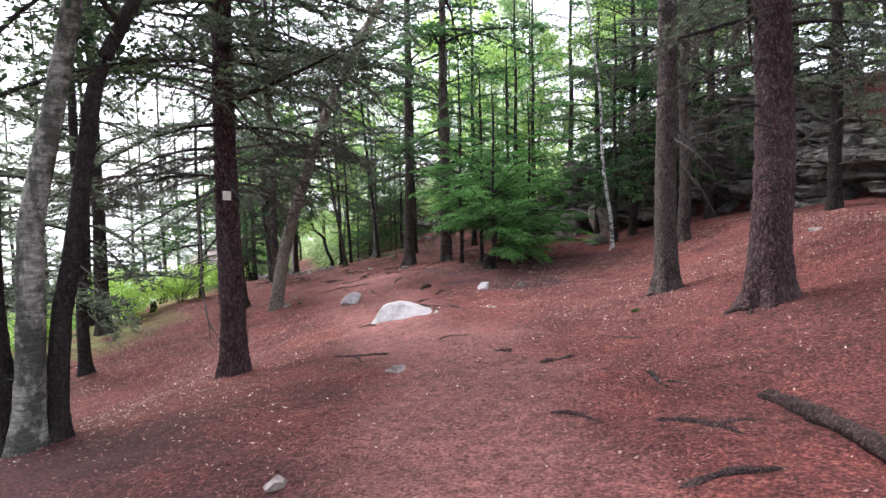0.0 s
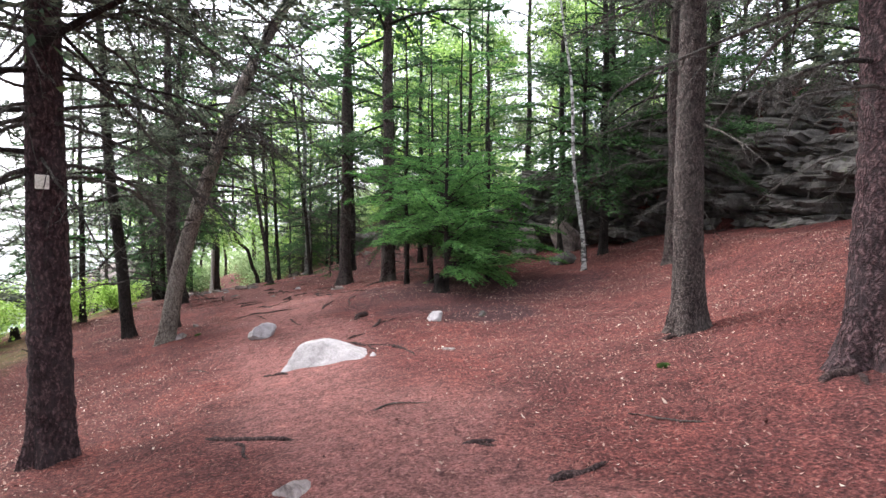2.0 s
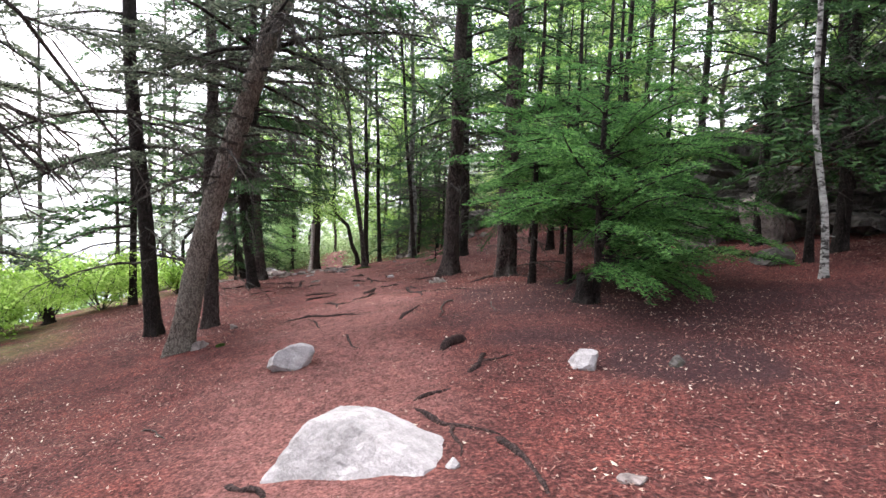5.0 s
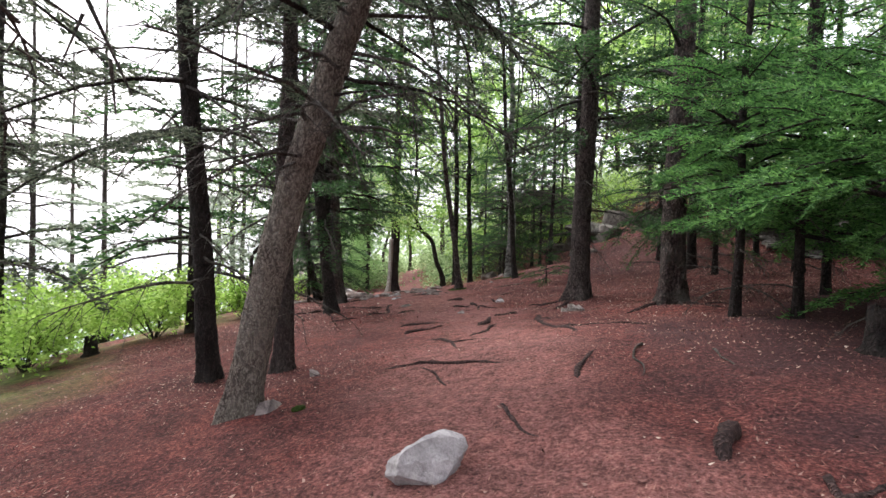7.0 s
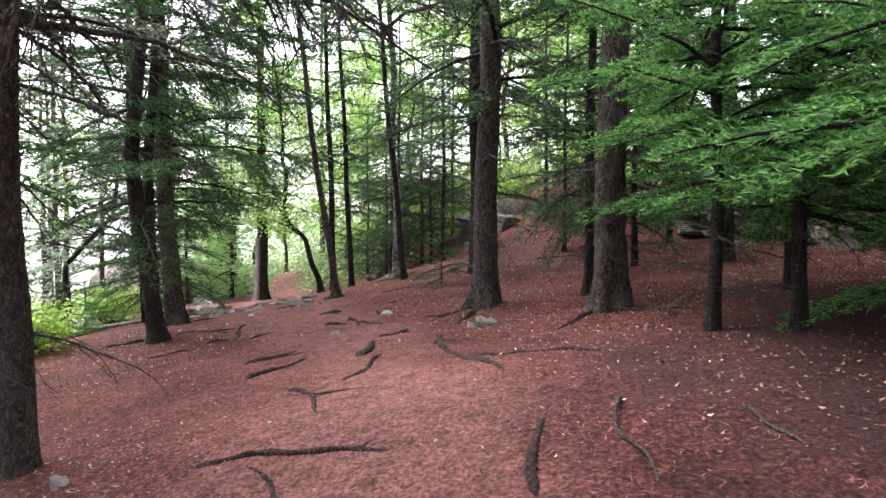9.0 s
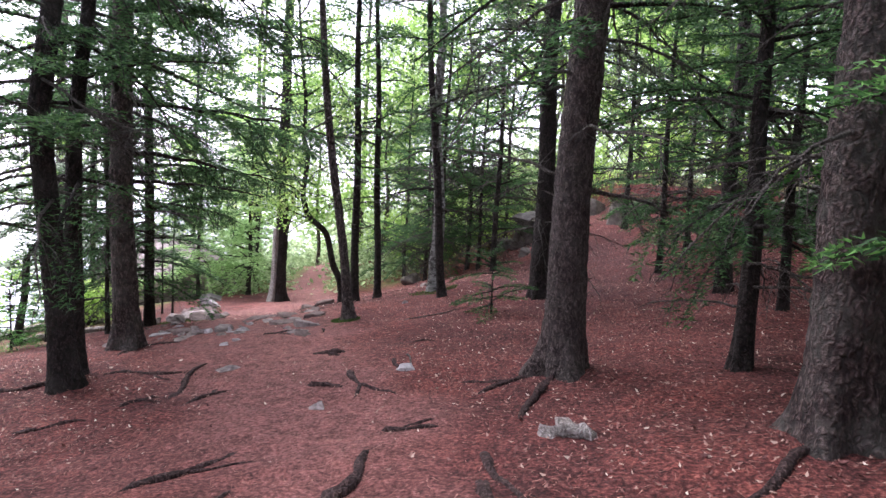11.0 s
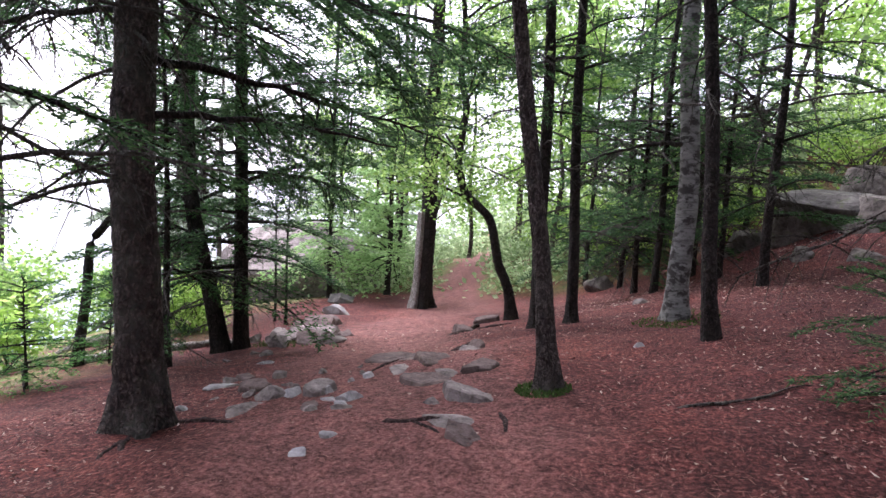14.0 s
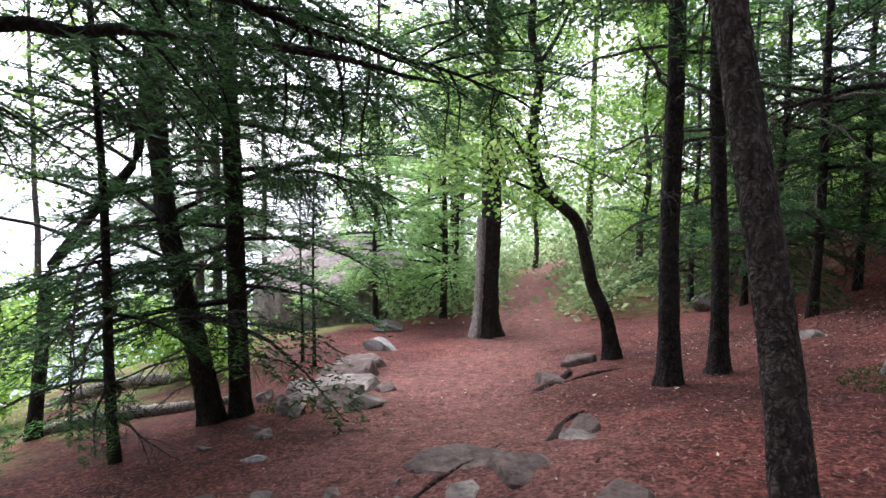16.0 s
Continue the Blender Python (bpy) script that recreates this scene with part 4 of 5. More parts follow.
# further along the trail
split_pine = tree("split_pine", -8.27, 29.95, 0.34, 14, "tall pine with a split hollow pale base beside the trail", bark=BARK_DARK, seed=41, needles=NEEDLE, flare=0.6,
     boughs=[(3.6, 12, 44, 2.4, 1.2, ALL)], dead=[(2.8, 5, 8, 1.0, 2.2, ALL)])
# boughs above 6.5 m are added unseen to shade the ground
for k, (x, y, d, lean, wv) in enumerate([(-4.10, 23.65, 0.135, (-0.15, 0.03), 0.03), (-4.93, 26.3, 0.16, (-0.03, 0), 0.02), (-4.62, 26.75, 0.14, (-0.045, 0), 0.015),
                                         (-3.06, 25.22, 0.135, (-0.09, -0.02), 0.02)]):
    tree("slim_conifer", x, y, d, 10, ("slender crooked trunk with a mossy foot" if k == 0 else "slender dark upright trunk with thin side boughs"), seed=44 + k, lean=lean, wave=wv, bark=BARK_DARK if k else BARK_GREY,
         needles=NEEDLE, boughs=[(2.4 if k else 4.6, 9.5, 30, 1.3, 0.7, ALL), (6.5, 9.8, 14, 2.2, 1.4, ALL)], dead=[(1.0, 4, 14 if k else 4, 0.4, 1.1, ALL)], sides=14, flare=0.9 if k == 0 else 0.5)
tree(S, -1.45, 24.45, 0.28, 14, "dark spruce on the leaf-strewn bank", seed=50, bark=BARK_DARK, needles=NEEDLE_DIM, lean=(-0.01, 0),
     boughs=[(2.4, 12, 40, 2.0, 1.0, ALL)], dead=[(1.0, 4, 20, 0.8, 1.9, ALL)])
tree(S, -8.48, 24.85, 0.20, 11, "dark stem of a leaning spruce pair", seed=51, bark=BARK_DARK, needles=NEEDLE, shape=((1.67, -0.38, -0.1), (2.9, -0.53, -0.12), (4.4, -0.57, -0.05), (11, -0.7, 0.2)),
     boughs=[(0.9, 3.4, 17, 1.7, 1.3, ALL), (3.4, 10, 26, 2.2, 1.0, ALL)], dead=[(0.4, 3, 12, 0.6, 1.3, ALL)])
pair_spruce = tree(S, -8.38, 25.08, 0.18, 11, "dark upright stem of a spruce pair with layered boughs", seed=52, bark=BARK_DARK, needles=NEEDLE, lean=(-0.03, 0),
     boughs=[(0.8, 3.4, 22, 1.8, 1.4, ALL), (3.4, 10, 26, 2.2, 1.0, ALL)], dead=[(0.4, 3, 12, 0.6, 1.3, ALL)])
tree("young_spruce", -8.13, 23.78, 0.075, 4.6, "thin sapling with sparse level twigs", "young spruce", seed=53, bark=BARK_DARK, needles=NEEDLE, lean=(-0.04, 0),
     boughs=[(0.4, 4.4, 26, 0.9, 0.4, ALL)], dead=[(0.3, 4, 26, 0.5, 1.1, ALL)], rings=24, sides=10, group="young spruces in a thicket")
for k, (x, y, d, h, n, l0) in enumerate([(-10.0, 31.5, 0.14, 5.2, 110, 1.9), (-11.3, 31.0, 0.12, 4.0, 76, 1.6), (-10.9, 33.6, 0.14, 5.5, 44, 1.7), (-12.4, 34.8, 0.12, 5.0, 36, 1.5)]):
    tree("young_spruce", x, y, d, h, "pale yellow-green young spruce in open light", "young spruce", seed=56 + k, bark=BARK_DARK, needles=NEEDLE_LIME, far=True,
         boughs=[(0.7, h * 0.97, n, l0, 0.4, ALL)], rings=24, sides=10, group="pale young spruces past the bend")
for k, (x, y, h) in enumerate([(-9.35, 27.1, 3.0), (-9.75, 27.3, 2.6)]):
    tree("sapling", x, y, 0.045, h, "bare thin sapling beside the rocks", "sapling", seed=64 + k, bark=BARK_DARK, needles=NEEDLE, boughs=[(0.6, h, 10, 0.6, 0.3, ALL)], rings=20, sides=8, flare=0.2,
         group="young spruces in a thicket")
for k, (x, y, h) in enumerate([(-2.05, 23.55, 0.9), (-9.0, 22.9, 1.1), (-9.9, 24.4, 1.2)]):
    tree("spruce_seedling", x, y, 0.03, h, "low bushy spruce seedling on the leafy bank", "seedling", seed=70 + k, bark=BARK_DARK, needles=NEEDLE_BRIGHT if k else NEEDLE,
         boughs=[(0.12, h * 0.95, 22, 0.75, 0.3, ALL)], rings=14, sides=8, flare=0.2, group="seedlings")
for k, (x, y, d, h, lo, n, l0) in enumerate([(6.0, 19.2, 0.24, 11, 1.5, 78, 2.6), (7.7, 17.6, 0.26, 12, 1.8, 70, 2.6), (5.3, 21.2, 0.22, 11, 1.9, 44, 2.2), (8.2, 12.6, 0.24, 10, 1.8, 28, 2.0), (7.6, 9.6, 0.2, 8, 1.4, 24, 1.6)]):
    tree(S, x, y, d, h, "dark spruce hanging its boughs before the rock face", seed=130 + k, bark=BARK_DARK, needles=NEEDLE_DIM if k > 2 else NEEDLE, boughs=[(lo, h * 0.95, n, l0, 0.8, ALL)],
         dead=[(0.8, 3.5, 18, 0.9, 2.0, ALL)], rings=28, sides=12, group="conifers before the cliff")
for k, (x, y, d, h, lo, n, l0) in enumerate([(-2.5, 28.0, 0.12, 8, 0.8, 34, 1.7), (-3.4, 30.4, 0.10, 7, 0.8, 44, 1.6), (-3.9, 29.3, 0.11, 8, 0.9, 36, 1.6), (-4.7, 31.4, 0.09, 6, 0.7, 44, 1.5), (-2.6, 31.8, 0.10, 7, 0.8, 44, 1.6),
                                             (1.8, 27.4, 0.12, 7, 0.8, 34, 1.5), (1.3, 22.9, 0.11, 6, 0.7, 40, 1.5), (2.4, 24.9, 0.12, 7, 0.7, 40, 1.6), (-4.3, 30.2, 0.10, 6, 0.6, 40, 1.5), (0.4, 25.6, 0.10, 6, 0.6, 36, 1.4), (0.2, 29.0, 0.12, 7, 0.8, 34, 1.6), (1.0, 26.6, 0.10, 5, 0.5, 34, 1.5),
                                             (-3.0, 29.4, 0.09, 5, 0.5, 36, 1.3), (-5.6, 32.6, 0.10, 6, 0.5, 40, 1.6)]):
    tree("young_spruce", x, y, d, h, "shaded young spruce with dead twigs on the bank", "young spruce", seed=140 + k, bark=BARK_DARK, needles=NEEDLE, boughs=[(lo, h * 0.95, n, l0, 0.5, ALL)],
         dead=[(0.4, 3.0, 24, 0.6, 1.5, ALL)], rings=24, sides=10, group="young spruces on the bank")
for k, (x, y, h) in enumerate([(7.6, 21.6, 4.0), (9.0, 19.9, 3.4), (10.1, 18.4, 4.4), (10.9, 16.4, 3.2), (6.6, 23.2, 4.2), (11.6, 14.0, 3.4)]):
    tree("young_spruce", x, y, 0.08, h, "young spruce rooted on the slope above the cliff", "young spruce", seed=155 + k, bark=BARK_DARK, needles=NEEDLE, far=True, boughs=[(0.3, h * 0.95, 40, 1.5, 0.4, ALL)],
         rings=20, sides=10, group="young spruces above the cliff")
limb(red_spruce, 3.35, 178, 1.9, 0.16, 0.035, 701, dry=True, from_part=0.3, rise=-0.12)
limb(red_spruce, 3.9, 215, 1.8, 0.5, 0.03, 702, dry=True, from_part=0.3)
limb(red_spruce, 2.3, 190, 1.2, 0.35, 0.025, 703, dry=True, from_part=0.3)
limb(red_spruce, 3.2, 330, 1.6, 0.4, 0.025, 704, NEEDLE_DIM)
limb(marked_spruce, 3.3, 170, 2.4, 0.35, 0.03, 705, dry=True, from_part=0.25)
limb(marked_spruce, 2.9, 200, 2.0, 0.3, 0.025, 706, dry=True, from_part=0.25)
limb(marked_spruce, 3.6, 20, 2.0, 0.3, 0.022, 707, dry=True, from_part=0.25)
limb(leaning_spruce, 3.0, 10, 1.8, 0.45, 0.022, 708, dry=True, from_part=0.25)
limb(leaning_spruce, 2.85, 350, 0.55, 0.05, 0.02, 709, dry=True, from_part=0.6, twigs=3)
limb(trail_spruce, 2.5, 74, 3.0, 0.10, 0.034, 710, NEEDLE, 0.22, 24, rise=0.02)
limb(trail_spruce, 3.1, 60, 3.4, 0.12, 0.032, 711, NEEDLE, 0.25, 18, rise=0.12)
limb(trail_spruce, 3.0, 105, 2.8, 0.10, 0.030, 712, NEEDLE, 0.25, 18, rise=0.08)
limb(trail_spruce, 2.1, 40, 1.8, 0.15, 0.03, 713, NEEDLE, 0.3, 14)
limb(trail_spruce, 2.0, 150, 2.0, 0.15, 0.03, 714, NEEDLE, 0.3, 14)
limb(trail_spruce, 3.3, 165, 2.6, 0.15, 0.035, 717, NEEDLE, 0.2, 30, rise=0.1)
limb(trail_spruce, 4.3, 30, 2.7, 0.12, 0.03, 726, NEEDLE, 0.2, 24, rise=0.08)
limb(trail_spruce, 4.8, 345, 2.6, 0.12, 0.03, 727, NEEDLE, 0.2, 24, rise=0.08)
limb(twin_spruce, 4.0, 25, 2.0, 0.2, 0.024, 728, NEEDLE, 0.2, 20, rise=0.08)
limb(trail_spruce, 2.8, 195, 2.0, 0.3, 0.028, 719, dry=True, from_part=0.25)
limb(pair_spruce, 2.9, 35, 1.9, 0.2, 0.03, 721, NEEDLE, 0.12, 24, rise=0.12)
limb(pair_spruce, 2.2, 10, 1.7, 0.25, 0.026, 722, NEEDLE, 0.12, 30, rise=0.1)
limb(leaning_spruce, 4.0, 40, 1.8, 0.55, 0.026, 724, NEEDLE_DIM, 0.2, 24)
limb(leaning_spruce, 4.3, 300, 1.8, 0.45, 0.026, 725, dry=True, from_part=0.2, twigs=20)


def bare_wood(root, path_r, h1, a0, a1, seed):
    """The strip of a trunk that has lost its bark, with the dark split in it."""
    g = np.random.default_rng(seed)
    hs, th = np.linspace(-0.05, h1, 20), np.linspace(radians(a0), radians(a1), 9)
    H, T = np.meshgrid(hs, th, indexing="ij")
    r = path_r * (1.06 + 0.55 * np.exp(-np.maximum(H, 0) / 0.25)) * (1 - 0.03 * H) + g.normal(0, 0.006, H.shape)
    edge = np.minimum(np.arange(9), np.arange(9)[::-1]) == 0
    r = np.where(edge[None, :], path_r * 0.7, r)
    v = np.stack([r * np.cos(T), r * np.sin(T), H], -1).reshape(-1, 3)
    i, j = np.meshgrid(np.arange(19), np.arange(8), indexing="ij")
    f = np.stack([i * 9 + j, i * 9 + j + 1, (i + 1) * 9 + j + 1, (i + 1) * 9 + j], -1).reshape(-1, 4)
    part("bare_wood", mesh_of("bare_wood", v, f, PALE_WOOD), root, "pale barkless wood beside a dark split")


bare_wood(split_pine, 0.205, 1.9, 200, 272, 720)
# birches and broadleaf trees
leafy_tree(4.97, 17.2, 0.105, 9, "slim white birch with black blotches below the rock face", 81, 2500, 0.06, 0.6, 1.2, LEAF_GREEN, BIRCH, (-0.085, 0.02), "birch_tree", 0.04)
old_birch = leafy_tree(-3.4, 26.4, 0.235, 10, "old grey lichened birch with a mossy swollen foot", 82, 3500, 0.07, 0.5, 2.0, LEAF_GREEN, BIRCH_OLD, (-0.03, 0), "birch_tree", 0.04, rings=60)
leafy_tree(-2.80, 5.92, 0.27, 9, "pale smooth-barked tree with mossy dark patches", 83, 9000, 0.075, 0.42, 2.8, LEAF_DARK, BARK_SMOOTH, (0, 0), "beech_tree", 0.02,
           shape=((2.1, 0.08, 0.1), (3.2, 0.28, 0.2), (4.2, 0.46, 0.27), (9, 1.4, 0.5)), rings=80)
leafy_tree(-2.66, 6.12, 0.21, 9, "dark second stem beside a pale smooth-barked tree", 84, 8000, 0.075, 0.45, 2.8, LEAF_DARK, BARK_DARK, (0, 0), "beech_tree", 0.02,
           shape=((1.25, 0.05, 0.05), (2.66, 0.32, 0.17), (3.6, 0.48, 0.23), (4.3, 0.82, 0.3), (9, 2.9, 0.8)), rings=80)
leafy_tree(-3.14, 6.15, 0.23, 7, "dark mossy stem leaning away from the trail", 85, 3500, 0.075, 0.5, 2.4, LEAF_DARK, BARK_DARK, (-0.06, 0.02), "beech_tree", 0.04, rings=60)
leafy_tree(-5.81, 28.05, 0.155, 7, "crooked little oak with bright green leaves", 86, 10000, 0.07, 0.24, 2.2, LEAF_GREEN, BARK_DARK, (0, 0), "oak_tree", 0.02, 14,
           shape=((0.5, -0.10, -0.03), (0.8, -0.25, -0.08), (1.5, -0.38, -0.12), (1.62, -0.48, -0.16), (1.85, -0.76, -0.28), (2.3, -0.90, -0.30), (3.16, -0.84, -0.27), (3.6, -0.98, -0.3), (4.27, -0.96, -0.26), (7, -1.2, -0.3)), rings=70)
limb(twin_spruce, 4.7, -28, 2.5, 0.75, 0.03, 715, dry=True, from_part=0.3, rise=0.3)
limb(old_birch, 1.9, 207, 1.1, 0.28, 0.03, 716, dry=True, from_part=0.55, twigs=5, rise=0.05)
for k, (x, y, h, r) in enumerate([(-4.5, 34, 9, 2.4), (-1.5, 37, 10, 2.8), (-7.0, 38, 10, 3.0), (-11, 39, 9, 2.8), (2.0, 37, 10, 2.8), (4.5, 33.5, 9, 2.4), (0.8, 33.0, 8, 2.0), (2.6, 31.0, 8, 2.0), (-6.9, 34.8, 6, 2.1), (-5.4, 36.5, 8, 2.4), (-11.8, 37.5, 8, 2.4), (-14.5, 36, 8, 2.6),
                                  (-3.5, 42, 11, 3.2), (-9, 46, 11, 3.2), (-17.5, 27, 4.0, 2.0), (-16, 21.5, 3.6, 1.8), (-20, 32, 4.5, 2.4), (-15.0, 14.5, 4.0, 2.0), (7.5, 28, 9, 2.4), 
                                  (-17, 43, 9, 3.0), (5.5, 41, 11, 3.2)]):
    leafy_tree(x, y, 0.16, h, "light green broadleaf tree beyond the conifers", 100 + k, 6000, 0.13, 0.18, r, LEAF_GREEN, BARK_GREY, (random.uniform(-0.06, 0.06), 0), wave=0.1, limbs=13)
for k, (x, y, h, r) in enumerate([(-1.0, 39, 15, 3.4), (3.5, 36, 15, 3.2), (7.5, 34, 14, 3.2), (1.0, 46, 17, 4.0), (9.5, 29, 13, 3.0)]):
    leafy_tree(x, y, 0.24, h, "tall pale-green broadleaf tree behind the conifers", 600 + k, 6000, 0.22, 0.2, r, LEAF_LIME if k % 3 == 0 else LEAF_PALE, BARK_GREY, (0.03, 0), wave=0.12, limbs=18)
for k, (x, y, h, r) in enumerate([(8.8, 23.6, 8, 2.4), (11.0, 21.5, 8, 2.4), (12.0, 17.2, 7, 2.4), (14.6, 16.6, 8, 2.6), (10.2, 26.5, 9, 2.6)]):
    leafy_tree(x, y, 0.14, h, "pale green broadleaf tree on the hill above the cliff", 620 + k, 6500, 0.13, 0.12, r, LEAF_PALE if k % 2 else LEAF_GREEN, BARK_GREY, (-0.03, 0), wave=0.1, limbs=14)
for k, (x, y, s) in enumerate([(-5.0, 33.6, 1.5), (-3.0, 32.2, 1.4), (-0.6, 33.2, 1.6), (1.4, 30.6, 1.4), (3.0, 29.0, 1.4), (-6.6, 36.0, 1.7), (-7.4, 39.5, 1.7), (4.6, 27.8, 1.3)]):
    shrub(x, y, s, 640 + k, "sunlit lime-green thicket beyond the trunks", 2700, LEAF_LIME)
leafy_tree(-10.4, 24.3, 0.13, 6.5, "crooked black-stemmed tree on the slope below the trail", 87, 3000, 0.07, 0.3, 2.2, LEAF_GREEN, BARK_DARK, (0, 0), "broadleaf_tree", 0.03, 13,
           shape=((0.9, 0.1, 0.1), (1.6, 0.0, 0.2), (2.2, 0.45, 0.4), (2.7, 0.85, 0.6), (3.6, 1.0, 0.6), (6.5, 1.8, 1.0)), rings=50)
# conifers further back, and unseen ones round the start that shade it
for k, (x, y, d, h, mt_) in enumerate([(-7.6, 18.8, 0.16, 8, NEEDLE), (3.4, 24.8, 0.2, 11, NEEDLE_BRIGHT), (5.0, 25.5, 0.22, 12, NEEDLE_DIM),
                                       (7.2, 22.6, 0.26, 12, NEEDLE_DIM), (9.5, 20.4, 0.28, 13, NEEDLE_DIM), (12.0, 19.6, 0.28, 13, NEEDLE_DIM), (9.3, 12.2, 0.3, 13, NEEDLE_DIM), (11.2, 9.5, 0.3, 14, NEEDLE_DIM),
                                       (5.4, 18.9, 0.14, 8, NEEDLE), (1.0, 24.2, 0.2, 11, NEEDLE), (2.6, 22.3, 0.18, 10, NEEDLE_BRIGHT), (-11.5, 12.5, 0.26, 11, NEEDLE_DIM),
                                       (-13.5, 34.0, 0.2, 9, NEEDLE), (-6.5, 11.8, 0.24, 11, NEEDLE_DIM), (8.0, 4.5, 0.36, 14, NEEDLE_DIM), (13.5, 14.0, 0.3, 13, NEEDLE_DIM), (9.9, 17.6, 0.24, 9, NEEDLE_DIM), (8.4, 20.9, 0.24, 10, NEEDLE),
                                       # all but the last two here stand unseen, added to shade the start
                                       (-6.0, 1.5, 0.36, 14, NEEDLE_DIM), (-5.2, 4.0, 0.3, 13, NEEDLE_DIM), (-2.4, -1.6, 0.34, 14, NEEDLE_DIM), (-4.0, 1.2, 0.3, 13, NEEDLE_DIM), (3.4, -3.2, 0.34, 14, NEEDLE_DIM), (5.5, -1.0, 0.36, 14, NEEDLE_DIM), (0.2, -5.5, 0.36, 14, NEEDLE_DIM), (-10.5, 17.6, 0.2, 9, NEEDLE_DIM), (3.9, 33.5, 0.2, 11, NEEDLE)]):
    tree(S, x, y, d, h, "spruce with layered drooping dark green boughs", seed=200 + k, bark=BARK_DARK, needles=mt_, far=True, boughs=[(1.6, h * 0.95, 34, 2.3, 0.6, ALL)],
         dead=[(0.8, 3, 8, 0.6, 1.5, ALL)], rings=24, sides=10, group="conifers in the wood")
# lower-slope spruces, their haze painted in by NEEDLE_HAZE
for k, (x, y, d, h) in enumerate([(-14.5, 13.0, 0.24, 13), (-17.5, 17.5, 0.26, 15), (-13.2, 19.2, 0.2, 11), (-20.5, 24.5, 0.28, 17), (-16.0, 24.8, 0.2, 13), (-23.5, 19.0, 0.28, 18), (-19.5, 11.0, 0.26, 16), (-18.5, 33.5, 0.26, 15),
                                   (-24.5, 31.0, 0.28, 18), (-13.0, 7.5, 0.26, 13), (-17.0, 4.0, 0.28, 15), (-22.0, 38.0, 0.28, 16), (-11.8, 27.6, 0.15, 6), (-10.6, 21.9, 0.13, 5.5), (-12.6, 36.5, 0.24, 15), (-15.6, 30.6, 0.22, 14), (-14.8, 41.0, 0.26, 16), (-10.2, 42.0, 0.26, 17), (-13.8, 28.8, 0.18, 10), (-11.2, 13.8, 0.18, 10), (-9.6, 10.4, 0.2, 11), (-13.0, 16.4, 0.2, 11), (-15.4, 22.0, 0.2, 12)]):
    tree(S, x, y, d, h, "spruce with haze-tinted pale needles on the slope below the trail", seed=260 + k, bark=BARK_GREY, needles=NEEDLE_HAZE, far=True, boughs=[(2.0, h * 0.97, 34, 2.1, 0.6, ALL)],
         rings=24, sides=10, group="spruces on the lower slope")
# shrubs take the lime leaves, whose colour holds the sunlight
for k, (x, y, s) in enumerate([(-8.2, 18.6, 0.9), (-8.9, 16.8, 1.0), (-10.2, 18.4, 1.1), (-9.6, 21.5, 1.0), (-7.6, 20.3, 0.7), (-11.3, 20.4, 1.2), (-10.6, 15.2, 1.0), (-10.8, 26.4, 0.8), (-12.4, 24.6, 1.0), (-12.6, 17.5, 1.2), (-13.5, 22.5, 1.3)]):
    shrub(x, y, s * 1.1, 300 + k, "leafy shrub in painted sunlit green below the trail's edge", 2500, LEAF_LIME)


# ---------------------------------------------------------------- far woods
def far_woods():
    g = np.random.default_rng(90)
    cs = []
    for _ in range(420):
        a = g.uniform(0, 6.28)
        r = g.uniform(46, 95)
        x, y = -2 + r * math.cos(a), 18 + r * math.sin(a)
        low = math.cos(a - radians(165))
        h = g.uniform(7, 15) * (1.0 - 0.85 * max(0, low) ** 0.5)
        z = gz(x, y)
        for t in np.linspace(0.12, 1, 9):
            for _ in range(3):
                w = (1.05 - t) * 3.0 + 0.5
                cs.append((x + g.normal(0, w * 0.5), y + g.normal(0, w * 0.5), z + h * t))
    # distance haze comes from the pale leaf colour
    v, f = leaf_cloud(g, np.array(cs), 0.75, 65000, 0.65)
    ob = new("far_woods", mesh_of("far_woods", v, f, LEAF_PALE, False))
    tagged(ob, "distant green woods closing off the view", "woods", kind="stuff")


far_woods()


def undergrowth():
    """Low leafy growth below the trail and beyond the bend."""
    g = np.random.default_rng(95)
    cs, done = [], 0
    while done < 200:
        a, r = g.uniform(radians(60), radians(120)), g.uniform(11, 44)
        x, y = -4 + r * math.cos(a), 20 + r * math.sin(a)
        if x > -9.0 - 0.1 * (y - 20) and y < 33 or trail_distance(np.array(x), np.array(y)) < 2.0:
            continue
        done += 1
        h = g.uniform(0.5, 1.6) * (1 + r / 40)
        z = gz(x, y)
        for _ in range(7):
            cs.append((x + g.normal(0, h * 0.5), y + g.normal(0, h * 0.5), z + h * g.uniform(0.1, 1)))
    for _ in range(260):
        x, y = g.uniform(-16, 0), g.uniform(31.5, 44)
        d = float(trail_distance(np.array(x), np.array(y)))
        if d < 0.85 or (x > -6.5 and y < 33):
            continue
        h, z = g.uniform(0.2, 0.55) + 0.12 * min(d, 5), gz(x, y)
        for _ in range(5):
            cs.append((x + g.normal(0, h * 0.6), y + g.normal(0, h * 0.6), z + h * g.uniform(0.05, 0.9)))
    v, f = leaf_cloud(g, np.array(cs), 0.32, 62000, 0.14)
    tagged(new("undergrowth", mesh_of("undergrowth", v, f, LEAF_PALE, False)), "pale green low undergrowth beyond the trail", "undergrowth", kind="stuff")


undergrowth()


